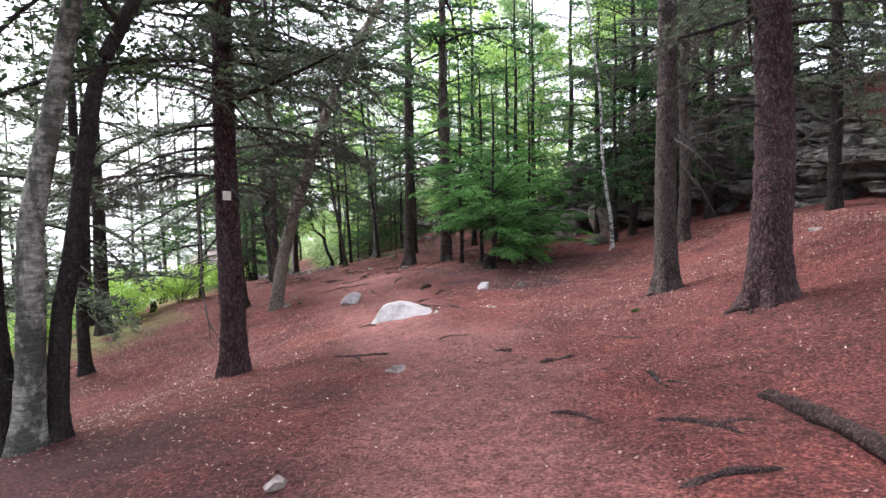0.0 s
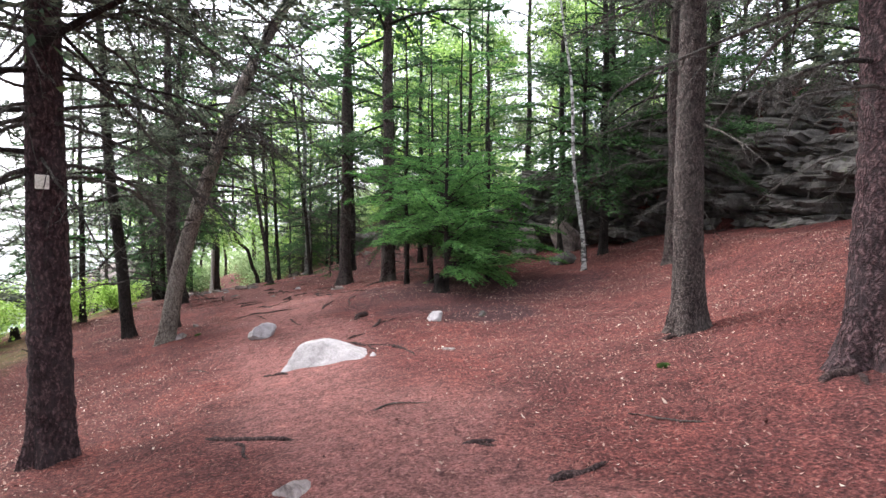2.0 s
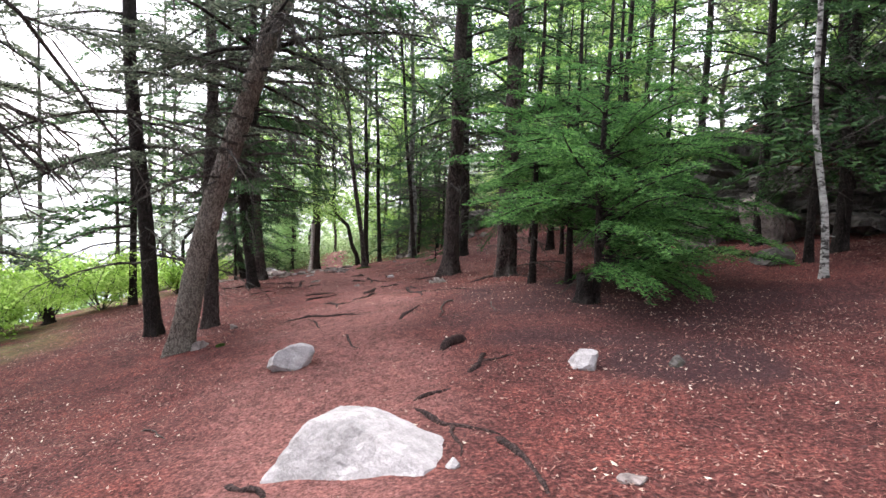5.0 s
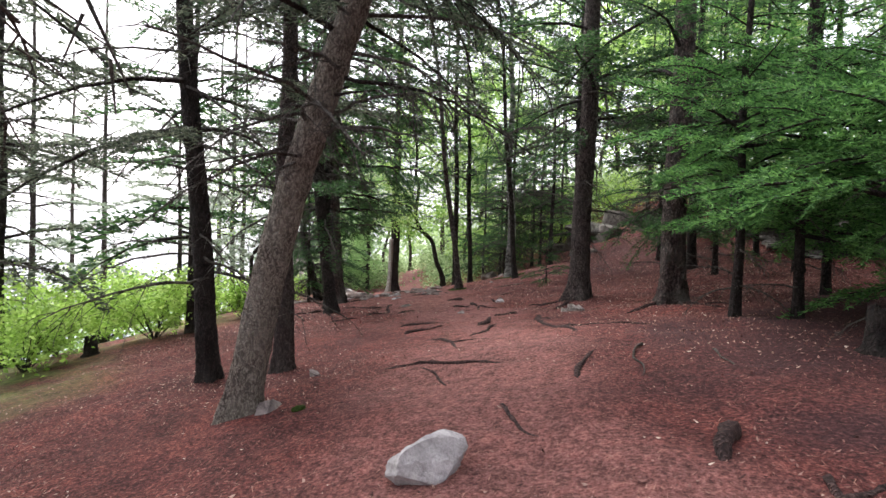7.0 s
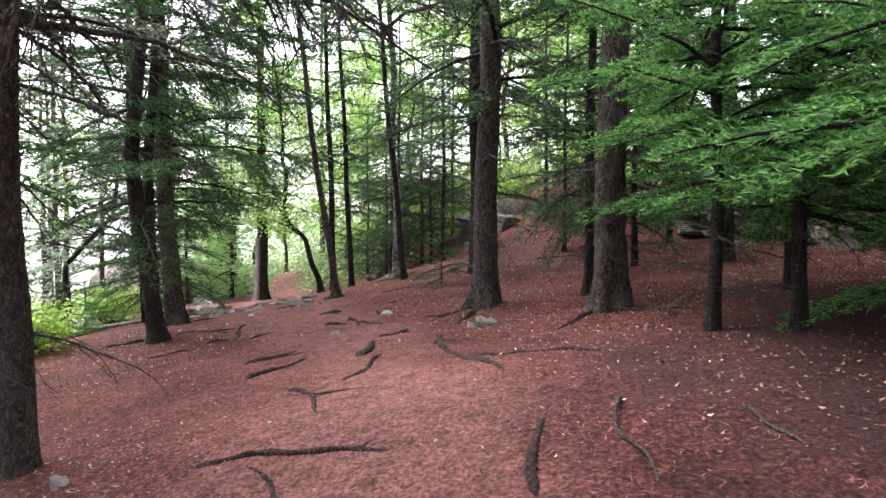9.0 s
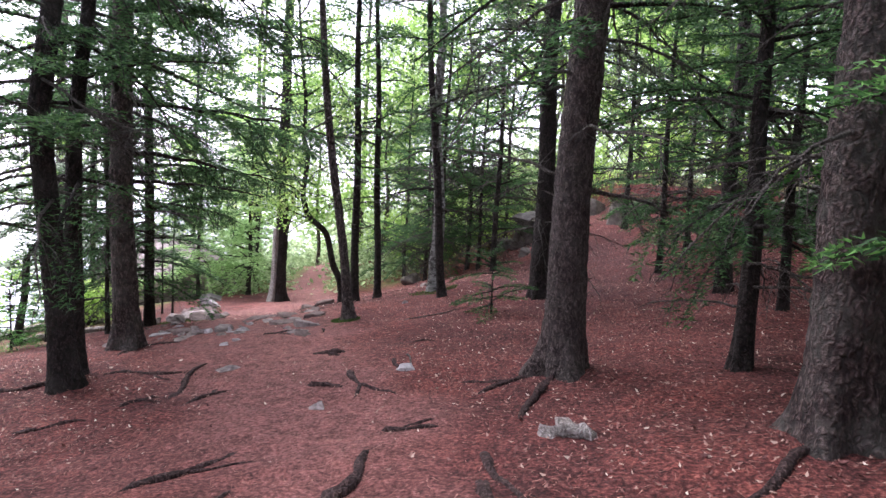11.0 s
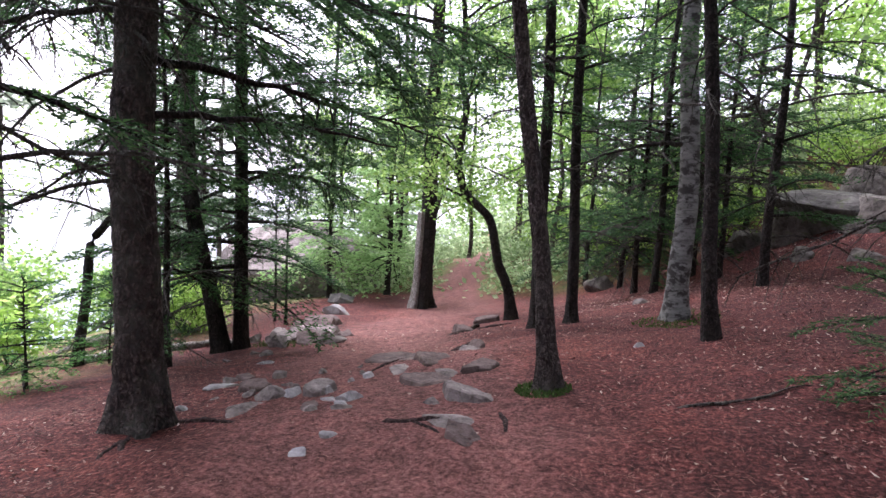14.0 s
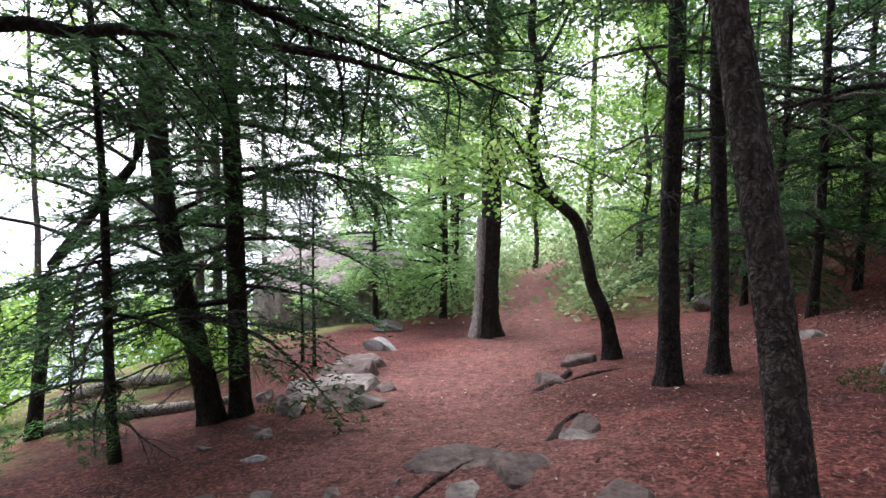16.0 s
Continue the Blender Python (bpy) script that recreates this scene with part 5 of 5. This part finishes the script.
# the lake below the woods
wm, wtree, wb = material("lake_water", 0.08)
wb.inputs["Base Color"].default_value = (0.10, 0.13, 0.16, 1)
bump(wtree, wb, noise_tex(wtree, coords(wtree), 1.5, 4), 0.15, 0.05)
gx, gy = np.meshgrid(np.linspace(-420, -24, 40), np.linspace(-250, 420, 60), indexing="ij")
wv = np.stack([gx, gy, np.full(gx.shape, -10.5)], -1).reshape(-1, 3)
wi, wj = np.meshgrid(np.arange(39), np.arange(59), indexing="ij")
wf = np.stack([wi * 60 + wj, (wi + 1) * 60 + wj, (wi + 1) * 60 + wj + 1, wi * 60 + wj + 1], -1).reshape(-1, 4)
tagged(new("water", mesh_of("water", wv, wf, wm)), "pale still lake water far below the trees", "lake", kind="structure")

# ---------------------------------------------------------------- stones
boulder = new("boulder", faceted_mesh("boulder", [((0.05, -0.75, 0.66), 0.29), ((-0.88, -0.1, 0.47), 0.47), ((0.95, -0.1, 0.3), 0.55), ((0.27, 0.08, 0.95), 0.285), ((-0.2, 0.1, 0.97), 0.345), ((0, 0.9, 0.4), 0.35), ((0, 0, -1), 0.15)],
                                           GRANITE, 401, 0.022))
boulder.matrix_basis = pose(0.05, 11.44, gz(0.05, 11.44) - 0.09, 0, 0, -14)
tagged(boulder, "pale grey wedge-shaped granite rock sunk in the trail", "boulder")
stone("stone", -1.45, 13.5, (0.36, 0.24, 0.19), GRANITE, 402, "pale granite stone with a mossy side", 20, 0.40)
stone("stone", 1.48, 13.15, (0.21, 0.15, 0.15), GRANITE, 403, "pale angular stone in dark leaf litter", -30, 0.40)
stone("stone", 2.25, 13.2, (0.10, 0.09, 0.08), CLIFF, 404, "small black stone in dark leaf litter", 0, 0.35)
for k, (x, y, a, b, c) in enumerate([(0.64, 11.25, 0.07, 0.06, 0.07), (1.64, 11.08, 0.13, 0.08, 0.04), (-3.37, 14.80, 0.15, 0.13, 0.13), (-3.56, 15.92, 0.10, 0.08, 0.08), (0.30, 4.18, 0.13, 0.10, 0.09), (0.58, 7.08, 0.17, 0.12, 0.10),
                                     (6.87, 10.7, 0.26, 0.14, 0.06), (-4.48, 21.15, 0.12, 0.16, 0.06), (-2.56, 21.0, 0.12, 0.08, 0.06), (-3.04, 20.05, 0.10, 0.07, 0.05), (1.14, 26.8, 0.18, 0.14, 0.14), (-6.08, 22.95, 0.19, 0.15, 0.13),
                                     (-5.74, 23.2, 0.16, 0.12, 0.11), (-5.34, 22.85, 0.09, 0.08, 0.06), (-5.54, 22.75, 0.09, 0.07, 0.06), (-5.01, 23.9, 0.24, 0.13, 0.05), (-7.1, 24.1, 0.13, 0.09, 0.07), (-6.16, 23.3, 0.07, 0.06, 0.05),
                                     (-5.49, 23.95, 0.22, 0.16, 0.04), (-4.51, 22.8, 0.20, 0.16, 0.05), (-3.62, 25.1, 0.07, 0.06, 0.07), (-7.73, 24.2, 0.06, 0.05, 0.05), (-5.91, 23.98, 0.045, 0.04, 0.045), (-5.25, 24.95, 0.20, 0.13, 0.10),
                                     (-6.71, 23.2, 0.20, 0.12, 0.06), (-6.04, 22.7, 0.19, 0.13, 0.06), (-3.89, 27.95, 0.22, 0.18, 0.16), (-6.5, 23.6, 0.10, 0.08, 0.06), (-5.95, 23.5, 0.09, 0.08, 0.06)]):
    stone("stone", x, y, (a, b, c), ROCK if k % 4 or k == 4 else GRANITE, 410 + k, "weathered grey stone half sunk in the needle floor", (k * 47) % 180, 0.5 if k < 11 else 0.62, group="stones along the trail")
g = np.random.default_rng(480)
for k in range(22):
    x, y, q = -5.95 + g.normal(0, 0.55), 23.0 + g.normal(0, 0.45), g.uniform(0.035, 0.10)
    stone("stone", x, y, (q * 1.3, q, q * 0.8), ROCK if k % 3 else GRANITE, 481 + k, "small grey cobble set in the trodden trail", g.uniform(0, 180), 0.52, detail=3, group="cobbles in the trail")
for k in range(9):
    x, y, q = -8.0 + g.normal(0, 0.42), 25.7 + g.normal(0, 0.3), g.uniform(0.08, 0.17)
    stone("boulder", x, y, (q * 1.4, q, q * 0.75), ROCK, 505 + k, "broken grey block of a trailside outcrop", g.uniform(0, 180), 0.35, (g.uniform(-15, 15), g.uniform(-15, 15)), group="blocks of the outcrop", category="boulder")
for k, (x, y, a, b_, c_, up) in enumerate([(-5.10, 23.70, 0.42, 0.24, 0.16, 0.05), (-4.75, 24.05, 0.30, 0.20, 0.16, 0.09), (-5.30, 24.30, 0.34, 0.22, 0.12, 0.04), (-4.62, 23.35, 0.40, 0.22, 0.15, 0.07), (-5.75, 24.35, 0.50, 0.34, 0.10, 0.03),
                                           (-5.25, 25.10, 0.30, 0.17, 0.12, 0.08), (-4.30, 22.60, 0.24, 0.15, 0.10, 0.04), (-6.36, 23.14, 0.26, 0.19, 0.14, 0.09), (-5.76, 23.20, 0.24, 0.18, 0.14, 0.11), (-6.75, 23.45, 0.22, 0.13, 0.10, 0.05),
                                           (-6.05, 26.75, 0.40, 0.16, 0.14, 0.10), (-6.10, 27.70, 0.46, 0.18, 0.18, 0.14), (-5.62, 22.85, 0.16, 0.11, 0.08, 0.03), (-7.45, 24.50, 0.15, 0.11, 0.10, 0.08), (-7.85, 24.75, 0.09, 0.07, 0.07, 0.05)]):
    slab("stone", x, y, (a * 0.72, b_ * 0.72, c_), ROCK if k % 5 == 3 else TRAIL_ROCK, 520 + k, "flat weathered slab half buried across the trail", (k * 53) % 180, up * 0.55, (3, -4), group="slabs in the trail")
for k, (x, y, a, b_, c_, up) in enumerate([(-8.05, 26.05, 0.50, 0.34, 0.24, 0.18), (-8.45, 26.60, 0.46, 0.30, 0.24, 0.20), (-7.75, 25.65, 0.26, 0.20, 0.18, 0.15), (-8.50, 25.95, 0.22, 0.16, 0.16, 0.16), (-8.75, 27.30, 0.42, 0.26, 0.22, 0.16), (-7.55, 26.20, 0.16, 0.13, 0.14, 0.12)]):
    slab("boulder", x, y, (a, b_, c_), TRAIL_ROCK if k % 3 else ROCK, 540 + k, "pale angular ledge of the trailside outcrop", (k * 37 + 40) % 180, up * 0.45, (8, -10), 4, "blocks of the outcrop", "boulder")
for k, (x, y, a, b_, c_, up) in enumerate([(-1.75, 30.75, 0.75, 0.50, 0.34, 0.42), (-0.95, 30.2, 0.60, 0.42, 0.30, 0.36), (-0.6, 31.6, 0.80, 0.55, 0.36, 0.40), (-2.6, 31.2, 0.42, 0.30, 0.26, 0.26), (-1.3, 28.6, 0.34, 0.2, 0.12, 0.06), (0.3, 29.6, 0.5, 0.36, 0.3, 0.3), (-1.9, 29.4, 0.26, 0.18, 0.14, 0.1)]):
    slab("boulder", x, y, (a * 0.85, b_ * 0.85, c_), MOSSY_ROCK, 560 + k, "grey angular block on the leaf-strewn bank", (k * 71 + 15) % 180, up, (6, -7), 4, "rocks on the bank", "boulder")
stone("boulder", 4.5, 22.6, (1.2, 0.6, 1.0), ROCK, 460, "pale grey rock shoulder at the end of the cliff", 35, 0.35, (12, -28), category="boulder")
stone("boulder", 5.6, 21.6, (0.8, 0.7, 0.9), ROCK, 458, "broken grey block beside the pale rock shoulder", 60, 0.35, category="boulder")
g = np.random.default_rng(575)
for k in range(13):
    i, q = 2 + k % 4, g.uniform(0, 1)
    (xa, ya), (xb, yb) = CLIFF_LINE[i], CLIFF_LINE[i + 1]
    x, y, r = xa + (xb - xa) * q + g.uniform(1.0, 3.4), ya + (yb - ya) * q + g.uniform(0.3, 1.5), g.uniform(0.3, 0.75)
    slab("boulder", x, y, (r * 1.4, r, r * 0.6), ROCK if k % 3 else CLIFF, 576 + k, "weathered grey ledge on the slope above the cliff", g.uniform(0, 180), r * 0.4, (g.uniform(-9, 9), g.uniform(-9, 9)), 4, "ledges above the cliff", "boulder")
stone("boulder", 4.75, 18.95, (0.5, 0.34, 0.28), CLIFF, 450, "dark mossy boulder at the foot of the cliff", 20, 0.4, detail=4, category="boulder")
stone("boulder", -9.15, 28.25, (0.26, 0.22, 0.22), GRANITE, 452, "pale stone with a dark side at the trail's edge", 15, 0.4, category="boulder")
stone("boulder", -10.1, 29.8, (0.4, 0.3, 0.2), CLIFF, 453, "dark low rock by the trail bend", 0, 0.4, category="boulder")
slab("boulder", -13.3, 32.6, (2.3, 1.6, 1.5), ROCK, 454, "large smooth grey rock slab sloping down", 30, 1.7, (24, -10), 5, category="boulder")
stone("boulder", -1.3, 30.6, (1.3, 0.9, 0.45), CLIFF, 455, "dark overhanging ledge of rock on the bank", -20, 0.25, (0, 8), 4, 0.9, category="boulder")
stone("boulder", 0.4, 30.0, (0.7, 0.5, 0.4), MOSSY_ROCK, 456, "grey blocky rock on the leafy bank", 15, 0.35, detail=4, category="boulder")
for k, (x, y, a, b, c) in enumerate([(10.6, 12.0, 1.0, 0.7, 0.35), (11.2, 14.2, 1.5, 0.9, 0.5), (12.4, 11.0, 1.6, 1.0, 0.5), (2.6, 29.5, 0.7, 0.5, 0.4), (3.2, 27.6, 0.8, 0.6, 0.5), (-5.2, 31.9, 0.4, 0.3, 0.35)]):
    stone("boulder", x, y, (a, b, c), MOSSY_ROCK, 460 + k, "layered grey rock jutting from the hillside", (k * 61) % 180, 0.4, (0, 5), 4, 0.9, group="rocks on the hillside", category="boulder")


# ---------------------------------------------------------------- roots, sticks and logs
def root_mesh(name, x0, y0, x1, y1, r, mat, seed, rise=0.06, sides=9, fork=False):
    """A knobbly root that lies half in the ground and dips into it at both ends; some fork."""
    g = np.random.default_rng(seed)
    soup = Soup()

    def arm(x0, y0, x1, y1, r):
        ln = math.hypot(x1 - x0, y1 - y0)
        n = max(9, int(ln / 0.06))
        s = np.linspace(0, 1, n)
        nx, ny = -(y1 - y0) / ln, (x1 - x0) / ln
        wob = np.sin(s * np.pi * g.uniform(1, 2.8) + g.uniform(0, 6)) * ln * 0.04 + np.cumsum(g.normal(0, 0.004, n))
        x, y = x0 + (x1 - x0) * s + nx * wob, y0 + (y1 - y0) * s + ny * wob
        z = ground_z(x, y) + r * rise - r * 2.2 * (np.abs(2 * s - 1) ** 5) + 0.25 * r * np.sin(s * 9 + seed)
        rad = r * (1.15 - 0.65 * s) * (1 + 0.14 * g.normal(0, 1, n))
        tab = g.normal(0, 0.13, (n, sides))
        v, f = tube(np.stack([x, y, z], 1), np.clip(rad, r * 0.3, r * 1.5), sides, lambda i, th: 1 + tab)
        soup.add(v, f)

    arm(x0, y0, x1, y1, r)
    if fork:
        q = g.uniform(0.3, 0.6)
        mx, my, a = x0 + (x1 - x0) * q, y0 + (y1 - y0) * q, g.choice((-1, 1)) * g.uniform(0.4, 0.9)
        dx, dy = (x1 - x0) * 0.6, (y1 - y0) * 0.6
        arm(mx, my, mx + dx * math.cos(a) - dy * math.sin(a), my + dx * math.sin(a) + dy * math.cos(a), r * 0.6)
    return soup.mesh(name, mat)


def longer(x0, y0, x1, y1, r):
    """Roots run on a little past what lies bare."""
    dx, dy = (x1 - x0) * 0.18, (y1 - y0) * 0.18
    return x0 - dx, y0 - dy, x1 + dx, y1 + dy, r


ROOTS = [(2.78, 4.95, 3.24, 4.55, 0.030), (2.08, 5.23, 2.41, 5.08, 0.027), (3.04, 6.15, 3.12, 5.77, 0.027), (2.15, 6.95, 2.49, 7.12, 0.034), (-0.45, 8.55, 0.28, 8.22, 0.030), (2.61, 3.88, 3.19, 4.02, 0.029)]
ROOTS += [(1.66, 7.71, 1.89, 7.70, 0.025), (0.17, 12.30, 0.40, 12.53, 0.023), (0.23, 12.07, 0.82, 11.67, 0.025), (0.90, 11.57, 1.21, 10.89, 0.026), (0.47, 13.00, 0.56, 13.48, 0.032), (-0.73, 11.12, -0.39, 10.91, 0.031)]
ROOTS += [(-2.69, 15.87, -1.47, 15.74, 0.026), (-1.24, 14.45, -0.88, 13.92, 0.017), (-2.64, 17.38, -2.06, 16.53, 0.024), (-3.20, 17.89, -2.96, 18.55, 0.030), (-1.45, 18.60, -0.95, 16.93, 0.033), (-2.17, 17.48, -2.08, 18.40, 0.028)]
ROOTS += [(-3.77, 21.73, -3.45, 21.80, 0.043), (-0.72, 15.12, -0.69, 15.89, 0.026), (-3.55, 18.56, -3.25, 19.12, 0.028), (-2.33, 18.51, -2.30, 19.12, 0.045), (-2.33, 19.60, -1.99, 19.61, 0.025)]
for k, (x0, y0, x1, y1, r) in enumerate(ROOTS):
    tagged(new("root", root_mesh("root", *longer(x0, y0, x1, y1, r), ROOT_WOOD, 500 + k, fork=k % 2 == 0)), "dark bare tree root surfacing in the trail", "root", "roots across the trail")
ROOTS = [(-4.72, 19.96, -4.63, 20.25, 0.022), (-5.17, 19.38, -4.81, 19.63, 0.022), (-5.62, 20.90, -4.86, 20.98, 0.027), (-4.57, 20.25, -4.84, 21.37, 0.031), (-4.22, 20.06, -4.03, 20.44, 0.027), (-3.32, 20.47, -3.00, 20.47, 0.036)]
ROOTS += [(-3.05, 20.90, -2.82, 20.32, 0.031), (-1.56, 19.07, -1.36, 18.48, 0.026), (-1.31, 20.86, -1.84, 20.41, 0.035), (-1.11, 20.82, -1.43, 19.68, 0.037), (-2.79, 22.16, -2.60, 22.27, 0.018), (-2.79, 21.33, -2.56, 20.96, 0.021)]
ROOTS += [(-5.68, 23.89, -5.69, 24.65, 0.015), (-5.41, 24.90, -5.39, 25.59, 0.028), (-4.88, 22.71, -4.50, 22.80, 0.023), (-4.27, 23.09, -4.10, 22.80, 0.022), (-5.98, 26.34, -6.11, 27.53, 0.040), (0.10, 18.9, -0.35, 18.45, 0.035)]
ROOTS += [(0.35, 18.9, 0.75, 18.4, 0.03), (-6.0, 20.5, -6.35, 20.1, 0.035), (-6.6, 22.2, -6.2, 21.85, 0.03), (-6.4, 22.3, -5.9, 22.45, 0.028), (4.8, 8.0, 4.35, 7.85, 0.05), (4.2, 10.1, 3.9, 10.0, 0.04)]
for k, (x0, y0, x1, y1, r) in enumerate(ROOTS):
    tagged(new("root", root_mesh("root", *longer(x0, y0, x1, y1, r), ROOT_WOOD, 540 + k, fork=k % 2 == 0)), "dark bare tree root surfacing in the trail", "root", "roots across the trail")
tagged(new("fallen_log", root_mesh("fallen_log", 3.60, 5.44, 3.66, 2.9, 0.062, ROOT_WOOD, 580, 0.7, 14)), "dark fallen branch lying beside the trail", "log")
tagged(new("fallen_log", root_mesh("fallen_log", 0.20, 14.15, 0.12, 13.5, 0.058, ROOT_WOOD, 581, 0.6, 12)), "short black rotting branch on the needles", "log")
tagged(new("fallen_log", root_mesh("fallen_log", -12.6, 25.2, -10.4, 27.0, 0.09, PALE_WOOD, 582, 0.8, 12)), "pale weathered fallen trunk below the trail", "log")
tagged(new("fallen_log", root_mesh("fallen_log", -10.6, 24.2, -8.9, 25.8, 0.07, PALE_WOOD, 583, 0.8, 12)), "grey fallen trunk resting under the spruces", "log")
tagged(new("stump", root_mesh("stump", -1.25, 19.4, -0.95, 19.3, 0.07, PALE_WOOD, 584, 0.5, 12)), "broken pale root stub with splinters", "stump")
for k, (x0, y0, x1, y1, r) in enumerate([(-0.28, 16.10, -0.28, 15.13, 0.012), (0.33, 15.78, 0.45, 15.36, 0.010), (-2.7, 21.5, -2.5, 21.0, 0.010), (0.9, 8.7, 1.4, 8.9, 0.008), (2.9, 7.9, 3.4, 7.6, 0.008), (-2.2, 12.2, -1.8, 12.0, 0.008), (-3.2, 23.4, -2.4, 23.9, 0.010)]):
    tagged(new("stick", root_mesh("stick", x0, y0, x1, y1, r, DEAD_WOOD, 590 + k, 1.6, 6)), "grey dry stick lying on the needles", "stick", "sticks on the forest floor")



def stump(x, y, r, h, seed, label):
    g = np.random.default_rng(seed)
    z = np.r_[-0.1, np.linspace(0, h, 9)]
    tab = g.normal(0, 0.09, (10, 14))
    v, f = tube(np.stack([0 * z, 0 * z, z], 1), r * np.r_[1.6, 1.45, 1.15, 1.05, 1.0, 0.98, 0.96, 0.95, 0.9, 0.35], 14, lambda i, th: 1 + tab)
    v[-28:, 2] += g.uniform(-0.08, 0.08, 28)
    ob = tagged(new("stump", mesh_of("stump", v, f, BARK_DARK)), label, "stump")
    ob.location = (x, y, gz(x, y))


stump(-8.5, 17.6, 0.10, 0.26, 599, "short black rotten stump at the edge of the slope")
stump(1.56, 15.80, 0.11, 0.36, 598, "dark rotten stump under the young spruces")

# trail marker on the first spruce
bm = bmesh.new()
bmesh.ops.create_cube(bm, size=1.0)
bmesh.ops.scale(bm, vec=(0.115, 0.012, 0.13), verts=bm.verts)
bmesh.ops.bevel(bm, geom=bm.edges, offset=0.003, segments=2, affect="EDGES")
me = bpy.data.meshes.new("trail_marker")
bm.to_mesh(me)
bm.free()
me.materials.append(MARKER)
marker = tagged(new("trail_marker", me), "small cream-white square trail marker nailed to bark", "sign")
marker.matrix_basis = pose(-2.13, 8.935, 2.66, 3, 2, 14)


# ---------------------------------------------------------------- litter
def scatter(count, seed):
    g = np.random.default_rng(seed)
    x = g.uniform(-9, 8, count * 3)
    y = g.uniform(1.0, 31, count * 3)
    d = trail_distance(x, y)
    return g, x, y, d


def leaf_litter():
    g, x, y, d = scatter(95000, 610)
    p = np.clip(0.16 + 0.25 * (d - 0.6), 0.16, 1) * np.clip(0.5 + value_noise(x, y, 1.6, 31), 0.06, 1)
    p = np.maximum(p, np.clip(1.3 - np.hypot((x - 2.3) / 1.3, (y - 13.3) / 1.0), 0, 1))
    p = np.where((x > -2.8) & (y > 18.5) & (d > 1.2), np.maximum(p, 0.55), p)
    behind, _ = cliff_offset(x, y)
    # thinner litter where leaves rot and where shade is painted
    p = p * (1 - 0.45 * mould_and_shade(x, y))
    ok = (g.uniform(0, 1, len(x)) < p) & (behind < -0.3) & (x > -7.4)
    x, y = x[ok][:95000], y[ok][:95000]
    n = len(x)
    z = ground_z(x, y) + g.uniform(0.004, 0.016, n)
    a = g.uniform(0, 6.28, n)
    s = g.uniform(0.007, 0.020, n) * np.where(g.uniform(0, 1, n) < 0.08, 1.4, 1)
    c, t = np.cos(a), np.sin(a)
    tilt = g.normal(0, 0.35, (n, 2))

    def corner(u, v, h):
        px, py = (c * u - t * v) * s, (t * u + c * v) * s
        return np.stack([x + px, y + py, z + tilt[:, 0] * px + tilt[:, 1] * py + h * s], 1)

    v = np.stack([corner(-1, 0, 0.2), corner(0, -0.5, -0.1), corner(1, 0, 0.25), corner(0, 0.5, -0.1)], 1).reshape(-1, 3)
    ob = new("leaf_litter", mesh_of("leaf_litter", v, np.arange(n * 4).reshape(-1, 4), LITTER, False))
    tagged(ob, "scattered dry brown and pale leaves on the floor", "leaf litter", kind="stuff")


def needle_litter():
    g, x, y, d = scatter(110000, 611)
    behind, _ = cliff_offset(x, y)
    ok = (g.uniform(0, 1, len(x)) < np.clip(0.5 + 0.5 * value_noise(x, y, 0.8, 33), 0.1, 1) * (1 - 0.8 * mould_and_shade(x, y))) & (behind < -0.3) & (x > -8)
    x, y = x[ok][:110000], y[ok][:110000]
    n = len(x)
    z = ground_z(x, y) + g.uniform(0.002, 0.012, n)
    a, ln, w = g.uniform(0, 6.28, n), g.uniform(0.02, 0.075, n), g.uniform(0.0018, 0.004, n)
    c, t = np.cos(a), np.sin(a)
    p0 = np.stack([x, y, z], 1)
    p1 = np.stack([x + c * ln, y + t * ln, ground_z(x + c * ln, y + t * ln) + 0.008], 1)
    wv = np.stack([-t * w, c * w, np.zeros(n)], 1)
    v = np.stack([p0 - wv, p0 + wv, p1], 1).reshape(-1, 3)
    ob = new("needle_litter", mesh_of("needle_litter", v, np.arange(n * 3).reshape(-1, 3), NEEDLE_LITTER, False))
    tagged(ob, "fallen spruce needles and tiny twigs on the floor", "needle litter", kind="stuff")


leaf_litter()
needle_litter()


def moss_patch(x, y, r, seed, label):
    g = np.random.default_rng(seed)
    n = 700
    a, q = g.uniform(0, 6.28, n), r * np.sqrt(g.uniform(0, 1, n))
    px, py = x + q * np.cos(a), y + q * np.sin(a)
    z = ground_z(px, py)
    h = g.uniform(0.012, 0.035, n)
    d = g.uniform(0, 6.28, n)
    o = np.stack([np.cos(d), np.sin(d), np.zeros(n)], 1) * 0.010
    p = np.stack([px, py, z], 1)
    v = np.stack([p - o, p + o, p + np.stack([g.normal(0, 0.012, n), g.normal(0, 0.012, n), h], 1)], 1).reshape(-1, 3)
    tagged(new("moss_patch", mesh_of("moss_patch", v, np.arange(n * 3).reshape(-1, 3), MOSS, False)), label, "moss", kind="stuff")


moss_patch(3.6, 9.0, 0.05, 620, "small tuft of green moss on the needles")
moss_patch(-4.12, 23.6, 0.20, 621, "green moss round the foot of a slim trunk")
moss_patch(-3.4, 26.3, 0.45, 622, "green moss at the foot of the old birch")
moss_patch(-3.05, 14.75, 0.05, 623, "green moss tuft beside the leaning trunk")
moss_patch(-8.0, 25.6, 0.5, 624, "green moss and grass beside the outcrop")
